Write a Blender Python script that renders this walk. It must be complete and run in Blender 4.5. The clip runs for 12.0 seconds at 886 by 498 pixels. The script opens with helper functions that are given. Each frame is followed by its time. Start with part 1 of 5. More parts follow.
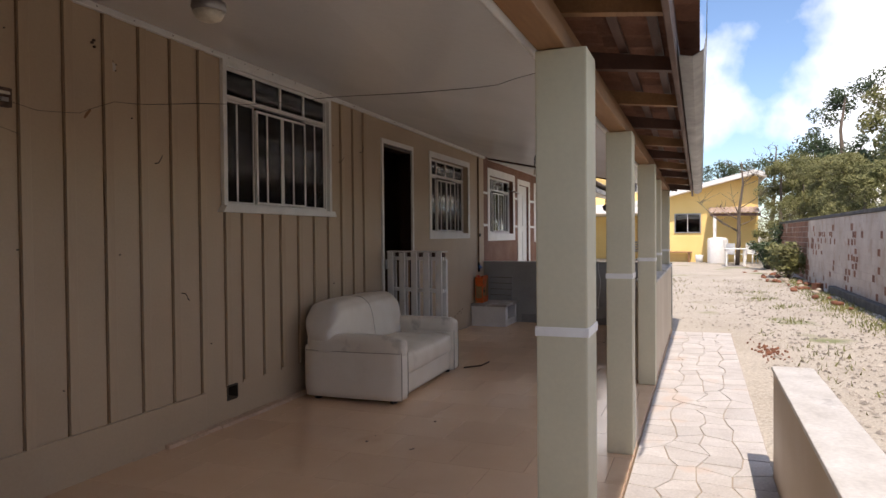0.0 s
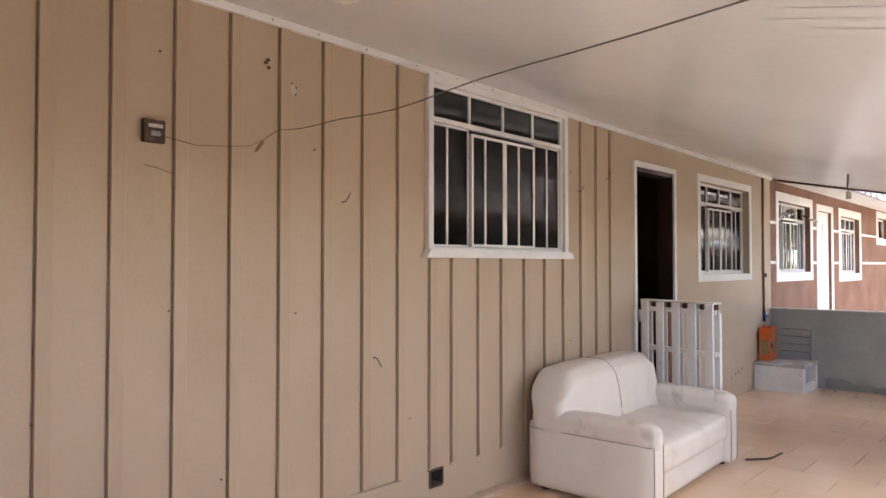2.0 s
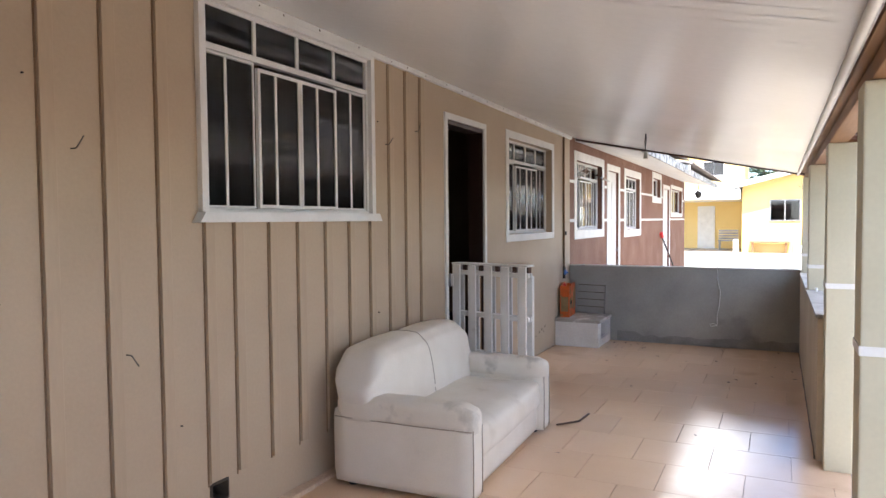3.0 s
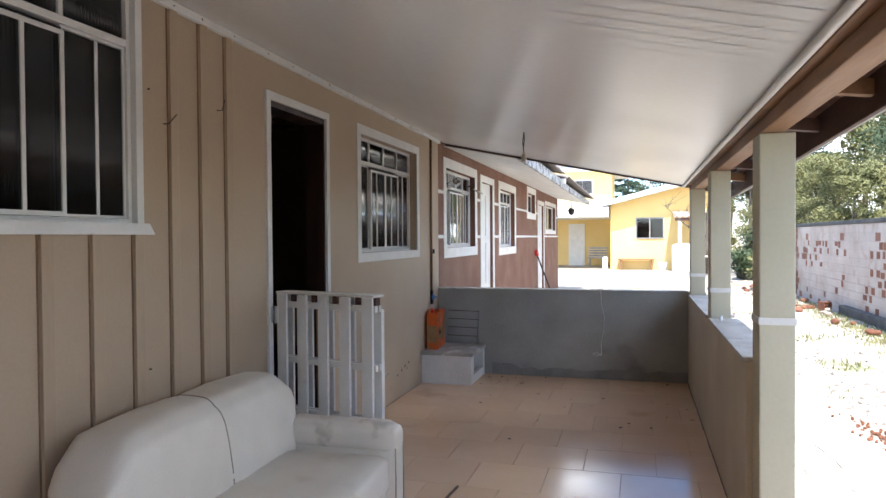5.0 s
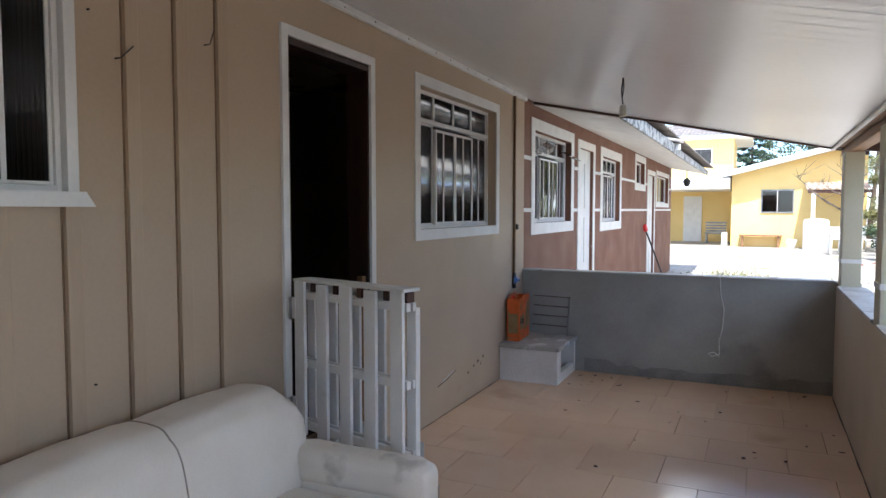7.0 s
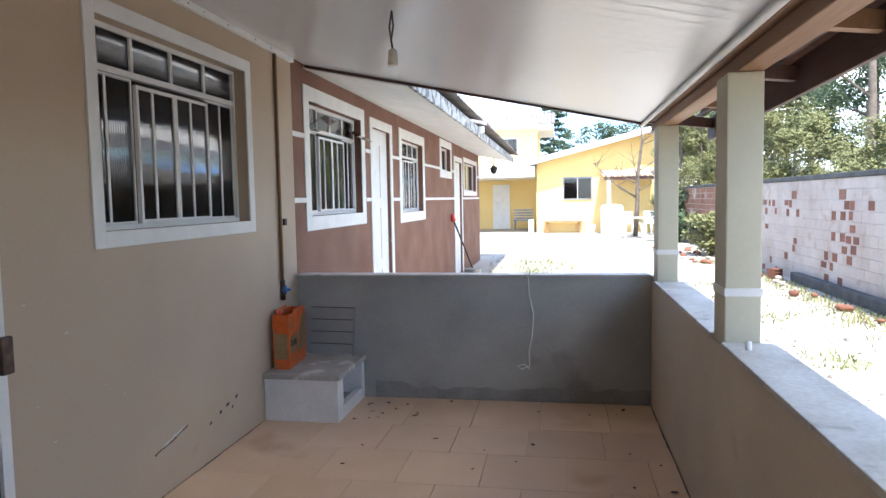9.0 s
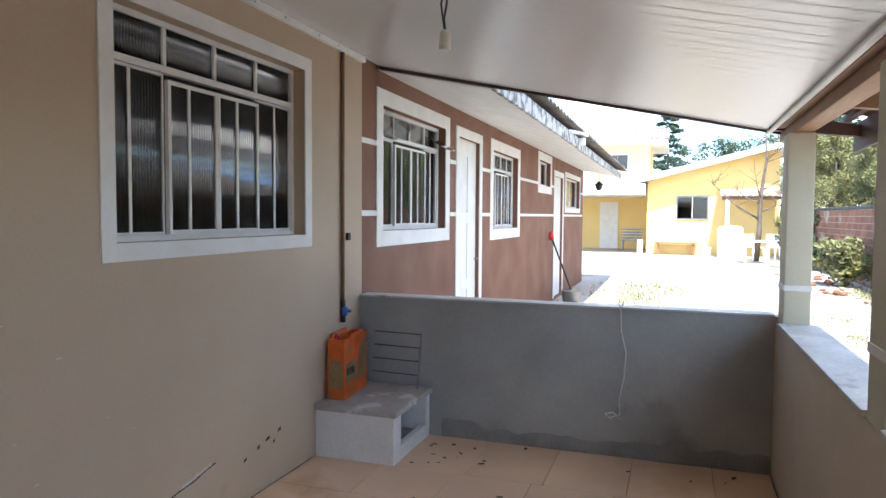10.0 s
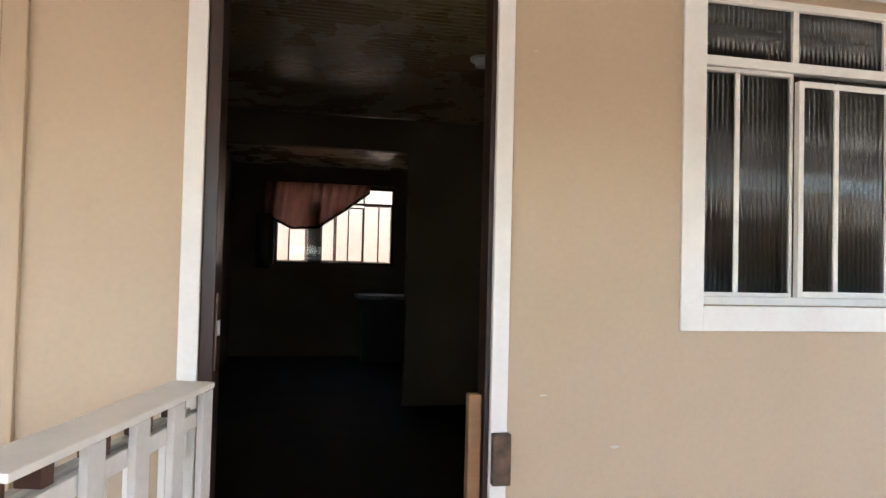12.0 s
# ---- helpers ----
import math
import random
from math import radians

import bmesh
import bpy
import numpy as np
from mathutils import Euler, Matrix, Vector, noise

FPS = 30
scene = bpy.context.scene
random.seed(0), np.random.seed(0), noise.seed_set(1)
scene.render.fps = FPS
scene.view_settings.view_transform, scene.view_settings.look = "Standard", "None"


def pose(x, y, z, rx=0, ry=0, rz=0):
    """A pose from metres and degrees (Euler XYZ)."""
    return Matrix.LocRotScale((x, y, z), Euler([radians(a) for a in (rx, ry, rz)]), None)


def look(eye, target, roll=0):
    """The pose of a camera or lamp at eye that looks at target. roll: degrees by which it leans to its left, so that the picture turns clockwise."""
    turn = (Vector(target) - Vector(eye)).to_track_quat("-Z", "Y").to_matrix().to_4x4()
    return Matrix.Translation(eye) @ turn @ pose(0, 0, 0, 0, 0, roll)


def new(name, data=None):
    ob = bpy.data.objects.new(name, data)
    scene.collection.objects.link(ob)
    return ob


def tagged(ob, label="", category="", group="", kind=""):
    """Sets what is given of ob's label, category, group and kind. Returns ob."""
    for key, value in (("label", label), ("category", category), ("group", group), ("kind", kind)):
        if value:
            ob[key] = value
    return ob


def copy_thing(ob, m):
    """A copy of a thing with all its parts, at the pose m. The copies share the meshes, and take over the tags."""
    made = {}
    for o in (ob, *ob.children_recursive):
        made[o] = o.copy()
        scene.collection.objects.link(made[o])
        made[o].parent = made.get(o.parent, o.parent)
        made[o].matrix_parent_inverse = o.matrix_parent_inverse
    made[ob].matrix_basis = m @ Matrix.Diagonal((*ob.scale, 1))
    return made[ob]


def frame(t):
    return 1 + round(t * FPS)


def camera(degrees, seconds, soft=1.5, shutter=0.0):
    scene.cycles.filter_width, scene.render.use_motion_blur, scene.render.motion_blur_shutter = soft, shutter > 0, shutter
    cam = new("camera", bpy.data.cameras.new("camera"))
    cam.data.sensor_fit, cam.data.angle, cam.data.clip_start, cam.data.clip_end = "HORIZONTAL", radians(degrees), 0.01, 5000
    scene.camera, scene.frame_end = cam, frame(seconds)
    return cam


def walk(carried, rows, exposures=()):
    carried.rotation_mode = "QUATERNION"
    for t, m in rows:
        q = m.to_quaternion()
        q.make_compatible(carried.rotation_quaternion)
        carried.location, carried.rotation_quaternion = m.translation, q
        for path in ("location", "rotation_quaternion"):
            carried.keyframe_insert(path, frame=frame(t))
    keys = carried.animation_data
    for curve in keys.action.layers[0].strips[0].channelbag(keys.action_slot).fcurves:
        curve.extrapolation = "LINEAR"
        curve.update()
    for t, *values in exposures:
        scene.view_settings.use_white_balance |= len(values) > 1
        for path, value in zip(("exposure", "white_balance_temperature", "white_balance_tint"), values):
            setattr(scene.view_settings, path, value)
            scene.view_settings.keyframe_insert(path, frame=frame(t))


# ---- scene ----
cam = camera(66.6, 12.0)
PATH = [
    (0, (-7.963, -3.22, 1.342), (-6.095, -2.507, 1.305), -0.5),
    (0.5, (-7.736, -3.15, 1.379), (-6.024, -2.115, 1.37), 1.1),
    (1, (-7.456, -3.0, 1.399), (-5.82, -1.85, 1.395), -0.3),
    (1.5, (-7.121, -2.872, 1.421), (-5.612, -1.561, 1.5), 0.2),
    (2, (-6.857, -2.812, 1.489), (-5.394, -1.449, 1.536), -0.0),
    (2.5, (-6.592, -2.593, 1.532), (-4.982, -1.407, 1.585), 0.2),
    (3, (-6.318, -2.437, 1.529), (-4.529, -1.547, 1.446), -0.5),
    (3.2, (-6.175, -2.376, 1.508), (-4.329, -1.608, 1.476), -0.2),
    (4.8, (-5.167, -2.143, 1.515), (-3.258, -1.546, 1.498), -0.7),
    (5, (-5.026, -2.165, 1.51), (-3.104, -1.611, 1.476), -0.4),
    (5.5, (-4.703, -2.128, 1.51), (-2.754, -1.679, 1.467), 0.1),
    (6, (-4.394, -2.041, 1.487), (-2.47, -1.497, 1.443), -2.0),
    (6.5, (-4.256, -2.073, 1.531), (-2.557, -1.018, 1.511), -0.8),
    (7, (-4.008, -2.092, 1.522), (-2.201, -1.243, 1.406), -0.0),
    (7.2, (-3.848, -2.084, 1.483), (-1.991, -1.351, 1.376), 0.3),
    (7.5, (-3.691, -2.03, 1.493), (-1.805, -1.367, 1.411), -0.9),
    (7.7, (-3.595, -2.041, 1.51), (-1.683, -1.472, 1.37), -1.1),
    (9.3, (-2.441, -2.035, 1.5), (-0.475, -1.695, 1.359), -1.1),
    (9.5, (-2.307, -2.035, 1.49), (-0.349, -1.638, 1.391), -0.5),
    (10, (-2.034, -2.104, 1.508), (-0.145, -1.453, 1.408), 0.4),
    (10.5, (-1.766, -1.957, 1.471), (-0.049, -0.932, 1.46), 0.3),
    (11, (-1.529, -1.854, 1.472), (-0.096, -0.459, 1.479), -0.7),
    (11.5, (-1.282, -1.914, 1.48), (-0.387, -0.126, 1.503), 1.4),
    (12, (-1.1, -1.8, 1.483), (-0.683, 0.155, 1.536), 1.4),
]
walk(cam, [(t, look(eye, target, roll)) for t, eye, target, roll in PATH],
     [(0, 0.29, 7160, 18), (0.5, 1.34, 7260, 27), (1, 1.79, 7160, 24), (1.5, 1.89, 7160, 23), (2, 2.26, 6960, 18), (2.5, 2.25, 6610, 15), (3.2, 1.89, 6460, 13), (4.8, 1.54, 6260, 11), (5.5, 1.44, 6160, 10), (6.5, 1.38, 6060, 10), (7, 1.38, 6010, 10), (7.5, 1.89, 5860, 10), (9.5, 1.69, 6010, 9), (10.5, 2.01, 6210, 9), (11, 2.64, 6410, 9), (11.5, 3.09, 6510, 10), (12, 3.13, 6760, 10)])




# ---- world, sun ----
world = bpy.data.worlds.new("world")
scene.world = world
world.use_nodes = True
wn, wl = world.node_tree.nodes, world.node_tree.links
SUN_WAY = Vector((-0.52, -0.14, 0.84)).normalized()
sky = wn.new("ShaderNodeTexSky")
sky.sky_type, sky.sun_disc = "NISHITA", False
sky.ozone_density, sky.dust_density = 2.5, 0.4
sky.sun_elevation = math.asin(SUN_WAY.z)
sky.sun_rotation = math.atan2(SUN_WAY.x, SUN_WAY.y)
coord = wn.new("ShaderNodeTexCoord")
cloud_noise = wn.new("ShaderNodeTexNoise")
cloud_noise.inputs["Scale"].default_value, cloud_noise.inputs["Detail"].default_value = 2.6, 7
cloud_ramp = wn.new("ShaderNodeValToRGB")
cloud_ramp.color_ramp.elements[0].position, cloud_ramp.color_ramp.elements[1].position = 0.50, 0.63
cloud_mix = wn.new("ShaderNodeMix")
cloud_mix.data_type = "RGBA"
wl.new(coord.outputs["Generated"], cloud_noise.inputs["Vector"])
wl.new(cloud_noise.outputs["Fac"], cloud_ramp.inputs["Fac"])
wl.new(cloud_ramp.outputs["Color"], cloud_mix.inputs[0])
deep = wn.new("ShaderNodeMix")
deep.data_type, deep.blend_type = "RGBA", "MULTIPLY"
deep.inputs[0].default_value, deep.inputs[7].default_value = 1.0, (0.85, 0.985, 1.12, 1)
wl.new(sky.outputs["Color"], deep.inputs[6])
wl.new(deep.outputs[2], cloud_mix.inputs[6])
cloud_mix.inputs[7].default_value = (11.5, 11.8, 12.2, 1)
wl.new(cloud_mix.outputs[2], wn["Background"].inputs["Color"])
wn["Background"].inputs["Strength"].default_value = 0.15

sun = new("sun", bpy.data.lights.new("sun", "SUN"))
sun.data.energy, sun.data.angle, sun.data.color = 4.2, radians(0.6), (1.0, 0.94, 0.85)
sun.matrix_world = look(SUN_WAY * 40, (0, 0, 0))


# ---- materials ----
def material(name, base, second=None, rough=0.6, scale=6.0, fine=60.0, bump=0.15, metal=0.0, spread=0.5,
             stain=None, stain_at=0.62, stain_scale=1.3, stretch=(1, 1, 1), per=None, fine_amount=0.12, coat=0.0, spec=0.5, rough_var=0.12, tone=(0.78, 1.18)):
    """base and second are mixed by a broad noise, then a fine grain; stain: a third colour in ragged patches; per: 'object' or 'island' tone."""
    m = bpy.data.materials.new(name)
    m.use_nodes = True
    n, l = m.node_tree.nodes, m.node_tree.links
    bsdf = n["Principled BSDF"]
    geo = n.new("ShaderNodeNewGeometry")
    mapping = n.new("ShaderNodeMapping")
    mapping.inputs["Scale"].default_value = stretch
    l.new(geo.outputs["Position"], mapping.inputs["Vector"])

    def noise_of(size, detail=5):
        t = n.new("ShaderNodeTexNoise")
        t.inputs["Scale"].default_value, t.inputs["Detail"].default_value = size, detail
        l.new(mapping.outputs["Vector"], t.inputs["Vector"])
        return t.outputs["Fac"]

    def mixed(fac, a, b, mode="MIX"):
        x = n.new("ShaderNodeMix")
        x.data_type, x.blend_type = "RGBA", mode
        if isinstance(fac, float):
            x.inputs[0].default_value = fac
        else:
            l.new(fac, x.inputs[0])
        for slot, v in ((6, a), (7, b)):
            if isinstance(v, tuple):
                x.inputs[slot].default_value = (*v, 1)
            else:
                l.new(v, x.inputs[slot])
        return x.outputs[2]

    def ranged(v, lo, hi, to_lo, to_hi):
        r = n.new("ShaderNodeMapRange")
        l.new(v, r.inputs[0])
        for k, q in enumerate((lo, hi, to_lo, to_hi)):
            r.inputs[k + 1].default_value = q
        return r.outputs[0]

    second = second or tuple(c * 0.86 for c in base)
    broad = noise_of(scale)
    colour = mixed(ranged(broad, 0.5 - spread / 2, 0.5 + spread / 2, 0, 1), base, second)
    grain = noise_of(fine, 3)
    grey = ranged(grain, 0.25, 0.75, 1 - fine_amount, 1 + fine_amount)
    comb = n.new("ShaderNodeCombineColor")
    for k in range(3):
        l.new(grey, comb.inputs[k])
    colour = mixed(1.0, colour, comb.outputs[0], "MULTIPLY")
    if stain:
        patch = noise_of(stain_scale, 9)
        colour = mixed(ranged(patch, stain_at - 0.03, stain_at + 0.05, 0, 0.85), colour, stain)
    if per:
        if per == "object":
            tone_of = n.new("ShaderNodeObjectInfo").outputs["Random"]
        else:
            tone_of = geo.outputs["Random Per Island"]
        shade = ranged(tone_of, 0, 1, *tone)
        comb2 = n.new("ShaderNodeCombineColor")
        for k in range(3):
            l.new(shade, comb2.inputs[k])
        colour = mixed(1.0, colour, comb2.outputs[0], "MULTIPLY")
    l.new(colour, bsdf.inputs["Base Color"])
    l.new(ranged(broad, 0.3, 0.7, max(rough - rough_var, 0.02), min(rough + rough_var, 1)), bsdf.inputs["Roughness"])
    bsdf.inputs["Metallic"].default_value = metal
    bsdf.inputs["Specular IOR Level"].default_value = spec
    bsdf.inputs["Coat Weight"].default_value = coat
    if bump:
        b = n.new("ShaderNodeBump")
        b.inputs["Strength"].default_value, b.inputs["Distance"].default_value = bump, 0.01
        l.new(grain, b.inputs["Height"])
        l.new(b.outputs["Normal"], bsdf.inputs["Normal"])
    return m


def glass(name, ribs=0.0, tint=(0.36, 0.39, 0.39), rough=0.03, ior=1.5):
    m = bpy.data.materials.new(name)
    m.use_nodes = True
    n, l = m.node_tree.nodes, m.node_tree.links
    b = n["Principled BSDF"]
    b.inputs["Base Color"].default_value = (*tint, 1)
    b.inputs["Transmission Weight"].default_value, b.inputs["Roughness"].default_value, b.inputs["IOR"].default_value = 1.0, rough, ior
    if ribs:
        geo = n.new("ShaderNodeNewGeometry")
        wave = n.new("ShaderNodeTexWave")
        wave.wave_type, wave.bands_direction, wave.wave_profile = "BANDS", "X", "SIN"
        wave.inputs["Scale"].default_value = ribs
        wave.inputs["Distortion"].default_value = 0.4
        l.new(geo.outputs["Position"], wave.inputs["Vector"])
        bp = n.new("ShaderNodeBump")
        bp.inputs["Strength"].default_value, bp.inputs["Distance"].default_value = 0.16, 0.006
        l.new(wave.outputs["Color"], bp.inputs["Height"])
        l.new(bp.outputs["Normal"], b.inputs["Normal"])
    return m


M_TAN = material("tan_wall_paint", (0.50, 0.39, 0.275), (0.455, 0.35, 0.245), 0.55, 1.6, 60, 0.05, stain=(0.40, 0.30, 0.20), stain_at=0.74, stain_scale=2.2, fine_amount=0.03)
M_BATTEN = material("tan_board_paint", (0.49, 0.38, 0.265), (0.44, 0.335, 0.23), 0.5, 3.0, 60, 0.05, stretch=(1, 1, 0.15), fine_amount=0.04)
# brown that stands in for the shadow line along each batten
M_BATTEN_SHADE = material("batten_edge_shade", (0.20, 0.125, 0.07), (0.28, 0.19, 0.12), 0.9, 9, 60, 0.2)
M_BROWN = material("brown_wall_paint", (0.205, 0.090, 0.053), (0.175, 0.077, 0.046), 0.7, 2.0, 160, 0.5)
M_WHITE = material("white_trim_paint", (0.80, 0.79, 0.76), (0.70, 0.69, 0.66), 0.45, 5, 60, 0.03, stain=(0.5, 0.46, 0.4), stain_at=0.74, stain_scale=5, fine_amount=0.025)
M_GATEBACK = material("greyed_white_paint", (0.68, 0.67, 0.66), (0.57, 0.56, 0.55), 0.6, 5, 60, 0.05, fine_amount=0.05)
M_PVC = material("white_pvc_ceiling", (0.76, 0.755, 0.745), (0.72, 0.715, 0.705), 0.24, 1.2, 30, 0.0, spread=0.9, fine_amount=0.02, rough_var=0.03)
M_CEMENT = material("grey_cement", (0.385, 0.38, 0.355), (0.27, 0.265, 0.245), 0.85, 1.8, 50, 0.12, stain=(0.21, 0.21, 0.20), stain_at=0.60, stain_scale=1.6, fine_amount=0.05)
M_OLIVE = material("pale_olive_post_paint", (0.57, 0.53, 0.39), (0.51, 0.475, 0.345), 0.6, 2.5, 50, 0.06, fine_amount=0.03, stain=(0.56, 0.54, 0.44), stain_at=0.68, stain_scale=3)
M_TILE = material("peach_floor_tile", (0.72, 0.50, 0.335), (0.67, 0.455, 0.30), 0.15, 3.5, 140, 0.01, per="object", tone=(0.95, 1.05), fine_amount=0.05, stain=(0.56, 0.37, 0.235), stain_at=0.66, stain_scale=1.2, rough_var=0.06)
M_MORTAR_STRIP = material("pinkish_mortar_strip", (0.60, 0.44, 0.32), (0.50, 0.36, 0.26), 0.8, 6, 50, 0.3)
M_GROUT = material("brown_grout", (0.62, 0.435, 0.295), (0.50, 0.345, 0.23), 0.9, 2.5, 60, 0.1)
M_STONE = material("pale_paving_stone", (0.55, 0.53, 0.515), (0.46, 0.435, 0.42), 0.75, 4, 70, 0.4, per="object", tone=(0.92, 1.06), stain=(0.54, 0.46, 0.41), stain_at=0.62, stain_scale=2.2)
M_DIRTYWHITE = material("dirty_limewash", (0.74, 0.725, 0.70), (0.65, 0.63, 0.60), 0.8, 5, 50, 0.15, stain=(0.42, 0.39, 0.35), stain_at=0.68, stain_scale=6, fine_amount=0.06)
M_COPING = material("pale_stone_coping", (0.62, 0.60, 0.56), (0.45, 0.43, 0.40), 0.5, 5, 50, 0.25, stain=(0.30, 0.28, 0.26), stain_at=0.66, stain_scale=6)
M_WORNSLAB = material("worn_dusty_slab", (0.44, 0.41, 0.37), (0.33, 0.30, 0.265), 0.8, 5, 50, 0.3, stain=(0.62, 0.60, 0.57), stain_at=0.60, stain_scale=7)
M_SIDE = material("pale_beige_wall_paint", (0.60, 0.51, 0.39), (0.54, 0.455, 0.345), 0.6, 2.0, 60, 0.06, fine_amount=0.03, stain=(0.45, 0.37, 0.28), stain_at=0.72, stain_scale=2.5)
M_GROUND = material("pale_gravelly_earth", (0.46, 0.42, 0.36), (0.37, 0.33, 0.275), 0.95, 0.7, 45, 0.8, stain=(0.16, 0.19, 0.07), stain_at=0.63, stain_scale=0.55, fine_amount=0.3)
M_WOOD = material("orange_timber", (0.31, 0.165, 0.075), (0.20, 0.10, 0.045), 0.6, 6, 60, 0.25, stretch=(0.12, 1, 1))
M_DARKWOOD = material("dark_red_timber", (0.10, 0.045, 0.03), (0.06, 0.028, 0.02), 0.6, 6, 60, 0.25, stretch=(0.2, 1, 1))
M_DOORWOOD = material("dark_brown_varnished_wood", (0.035, 0.014, 0.009), (0.022, 0.009, 0.006), 0.4, 5, 60, 0.15, stretch=(1, 1, 0.1))
M_CLAY = material("terracotta_roof_tile", (0.24, 0.105, 0.062), (0.15, 0.068, 0.046), 0.85, 5, 60, 0.3, per="island")
M_PALETILE = material("weathered_pale_clay_tile", (0.46, 0.36, 0.29), (0.33, 0.24, 0.19), 0.9, 3, 50, 0.3)
M_OLDTILE = material("weathered_grey_roof_tile", (0.26, 0.23, 0.21), (0.14, 0.125, 0.115), 0.9, 3, 50, 0.4)
M_METAL = material("dull_galvanised_sheet", (0.34, 0.34, 0.34), (0.24, 0.24, 0.24), 0.45, 4, 40, 0.05, metal=0.8)
M_SOFA = material("cream_leatherette", (0.78, 0.73, 0.65), (0.70, 0.64, 0.55), 0.42, 4, 130, 0.05, stain=(0.64, 0.58, 0.495), stain_at=0.66, stain_scale=4.0, fine_amount=0.03)
M_SOFA_DIRTY = material("smudged_cream_leatherette", (0.78, 0.73, 0.65), (0.70, 0.64, 0.55), 0.42, 4, 130, 0.05, stain=(0.47, 0.43, 0.37), stain_at=0.60, stain_scale=4.5, fine_amount=0.03)
M_PIPING = material("dirty_seam_cord", (0.35, 0.30, 0.24), rough=0.7)
M_BLACK = material("black_plastic", (0.02, 0.02, 0.02), rough=0.5)
M_CORD = material("dusty_grey_cord", (0.10, 0.09, 0.08), rough=0.7)
M_RUST = material("rusty_metal", (0.16, 0.10, 0.07), (0.07, 0.05, 0.04), 0.7, 25, 90, 0.3, metal=0.4)
M_ORANGE = material("orange_cardboard", (0.66, 0.115, 0.014), (0.54, 0.09, 0.012), 0.5, 9, 60, 0.1, stain=(0.30, 0.17, 0.07), stain_at=0.6, stain_scale=9)
M_TANPRINT = material("brown_print", (0.30, 0.20, 0.09), (0.22, 0.14, 0.06), 0.55, 12, 60)
M_RED = material("red_plastic", (0.65, 0.03, 0.03), rough=0.35)
M_BLUE = material("blue_plastic", (0.06, 0.16, 0.42), rough=0.4)
M_PIPEWOOD = material("brown_conduit", (0.23, 0.13, 0.06), rough=0.5)
M_IVORY = material("ivory_plastic", (0.66, 0.62, 0.52), rough=0.4)
M_YELLOW = material("bright_yellow_paint", (0.84, 0.62, 0.25), (0.79, 0.57, 0.215), 0.65, 1.2, 60, 0.15)
M_DARKGLASS = glass("smoked_window_glass", 0, (0.10, 0.11, 0.12))
M_RIBGLASS = glass("ribbed_window_glass", 0.0, (0.40, 0.42, 0.44), 0.06, 1.52)
M_RIBGLASS_DARK = glass("dark_ribbed_window_glass", 0.0, (0.2, 0.21, 0.22), 0.03, 1.4)
M_CLEAR = glass("clear_window_glass", 0, (0.55, 0.58, 0.58))
M_BRICK = material("whitewashed_brick", (0.53, 0.475, 0.42), (0.40, 0.325, 0.27), 0.9, 1.6, 40, 0.5, per="object", tone=(0.95, 1.05), stain=(0.40, 0.31, 0.25), stain_at=0.60, stain_scale=3.2)
M_BRICK_RED = material("exposed_red_brick", (0.23, 0.095, 0.055), (0.17, 0.07, 0.04), 0.9, 5, 60, 0.5, per="object")
M_BRICK_REST = material("red_hollow_brick", (0.27, 0.125, 0.075), (0.20, 0.095, 0.06), 0.9, 2.2, 60, 0.4, per="island", stain=(0.45, 0.38, 0.32), stain_at=0.6, stain_scale=1.4)
M_BRICK_PALE = material("whitewashed_brick_far", (0.53, 0.475, 0.42), (0.40, 0.325, 0.27), 0.9, 1.6, 40, 0.5, per="island", tone=(0.95, 1.05), stain=(0.40, 0.31, 0.25), stain_at=0.60, stain_scale=3.2)
M_MORTAR = material("pale_mortar", (0.42, 0.375, 0.32), (0.32, 0.26, 0.20), 0.95, 3, 50, 0.4)
M_CAP = material("blackened_concrete_cap", (0.09, 0.09, 0.085), (0.05, 0.05, 0.05), 0.9, 4, 40, 0.3)
M_BARK = material("grey_brown_bark", (0.16, 0.125, 0.095), (0.09, 0.07, 0.055), 0.9, 8, 40, 0.6)
M_LEAF = material("dark_green_leaves", (0.042, 0.07, 0.02), (0.025, 0.045, 0.015), 0.6, 1.2, 30, 0.0, per="island", spread=0.4)
M_LEAF_LIGHT = material("yellow_green_leaves", (0.17, 0.165, 0.055), (0.11, 0.115, 0.036), 0.6, 1.2, 30, 0.0, per="island", spread=0.4)
M_NEEDLE = material("dark_conifer_needles", (0.025, 0.055, 0.02), (0.02, 0.04, 0.018), 0.6, 1.5, 30, 0.0, per="island")
M_GRASS = material("dry_green_grass", (0.14, 0.17, 0.05), (0.22, 0.20, 0.08), 0.8, 1.2, 30, 0.0, per="island")
M_DEADLEAF = material("dead_brown_leaf", (0.06, 0.035, 0.02), (0.03, 0.02, 0.012), 0.8, 20, 90, 0.1)
# room wall and floor colours are lowered to put the rooms' dimness in
M_INWALL = material("dimmed_beige_room_paint", (0.17, 0.13, 0.07), (0.145, 0.11, 0.06), 0.7, 2, 60, 0.1)
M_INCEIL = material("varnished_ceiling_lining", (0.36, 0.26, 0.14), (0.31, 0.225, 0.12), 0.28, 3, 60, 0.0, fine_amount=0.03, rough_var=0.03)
M_INFLOOR = material("dimmed_brown_room_tile", (0.012, 0.008, 0.006), (0.009, 0.006, 0.005), 0.75, 3, 60, 0.0, fine_amount=0.03, rough_var=0.03, spec=0.2)
M_CURTAIN = material("dusty_pink_curtain", (0.40, 0.20, 0.17), (0.32, 0.16, 0.14), 0.9, 8, 60, 0.1)
cn, cl = M_CURTAIN.node_tree.nodes, M_CURTAIN.node_tree.links
glow_through = cn.new("ShaderNodeBsdfTranslucent")
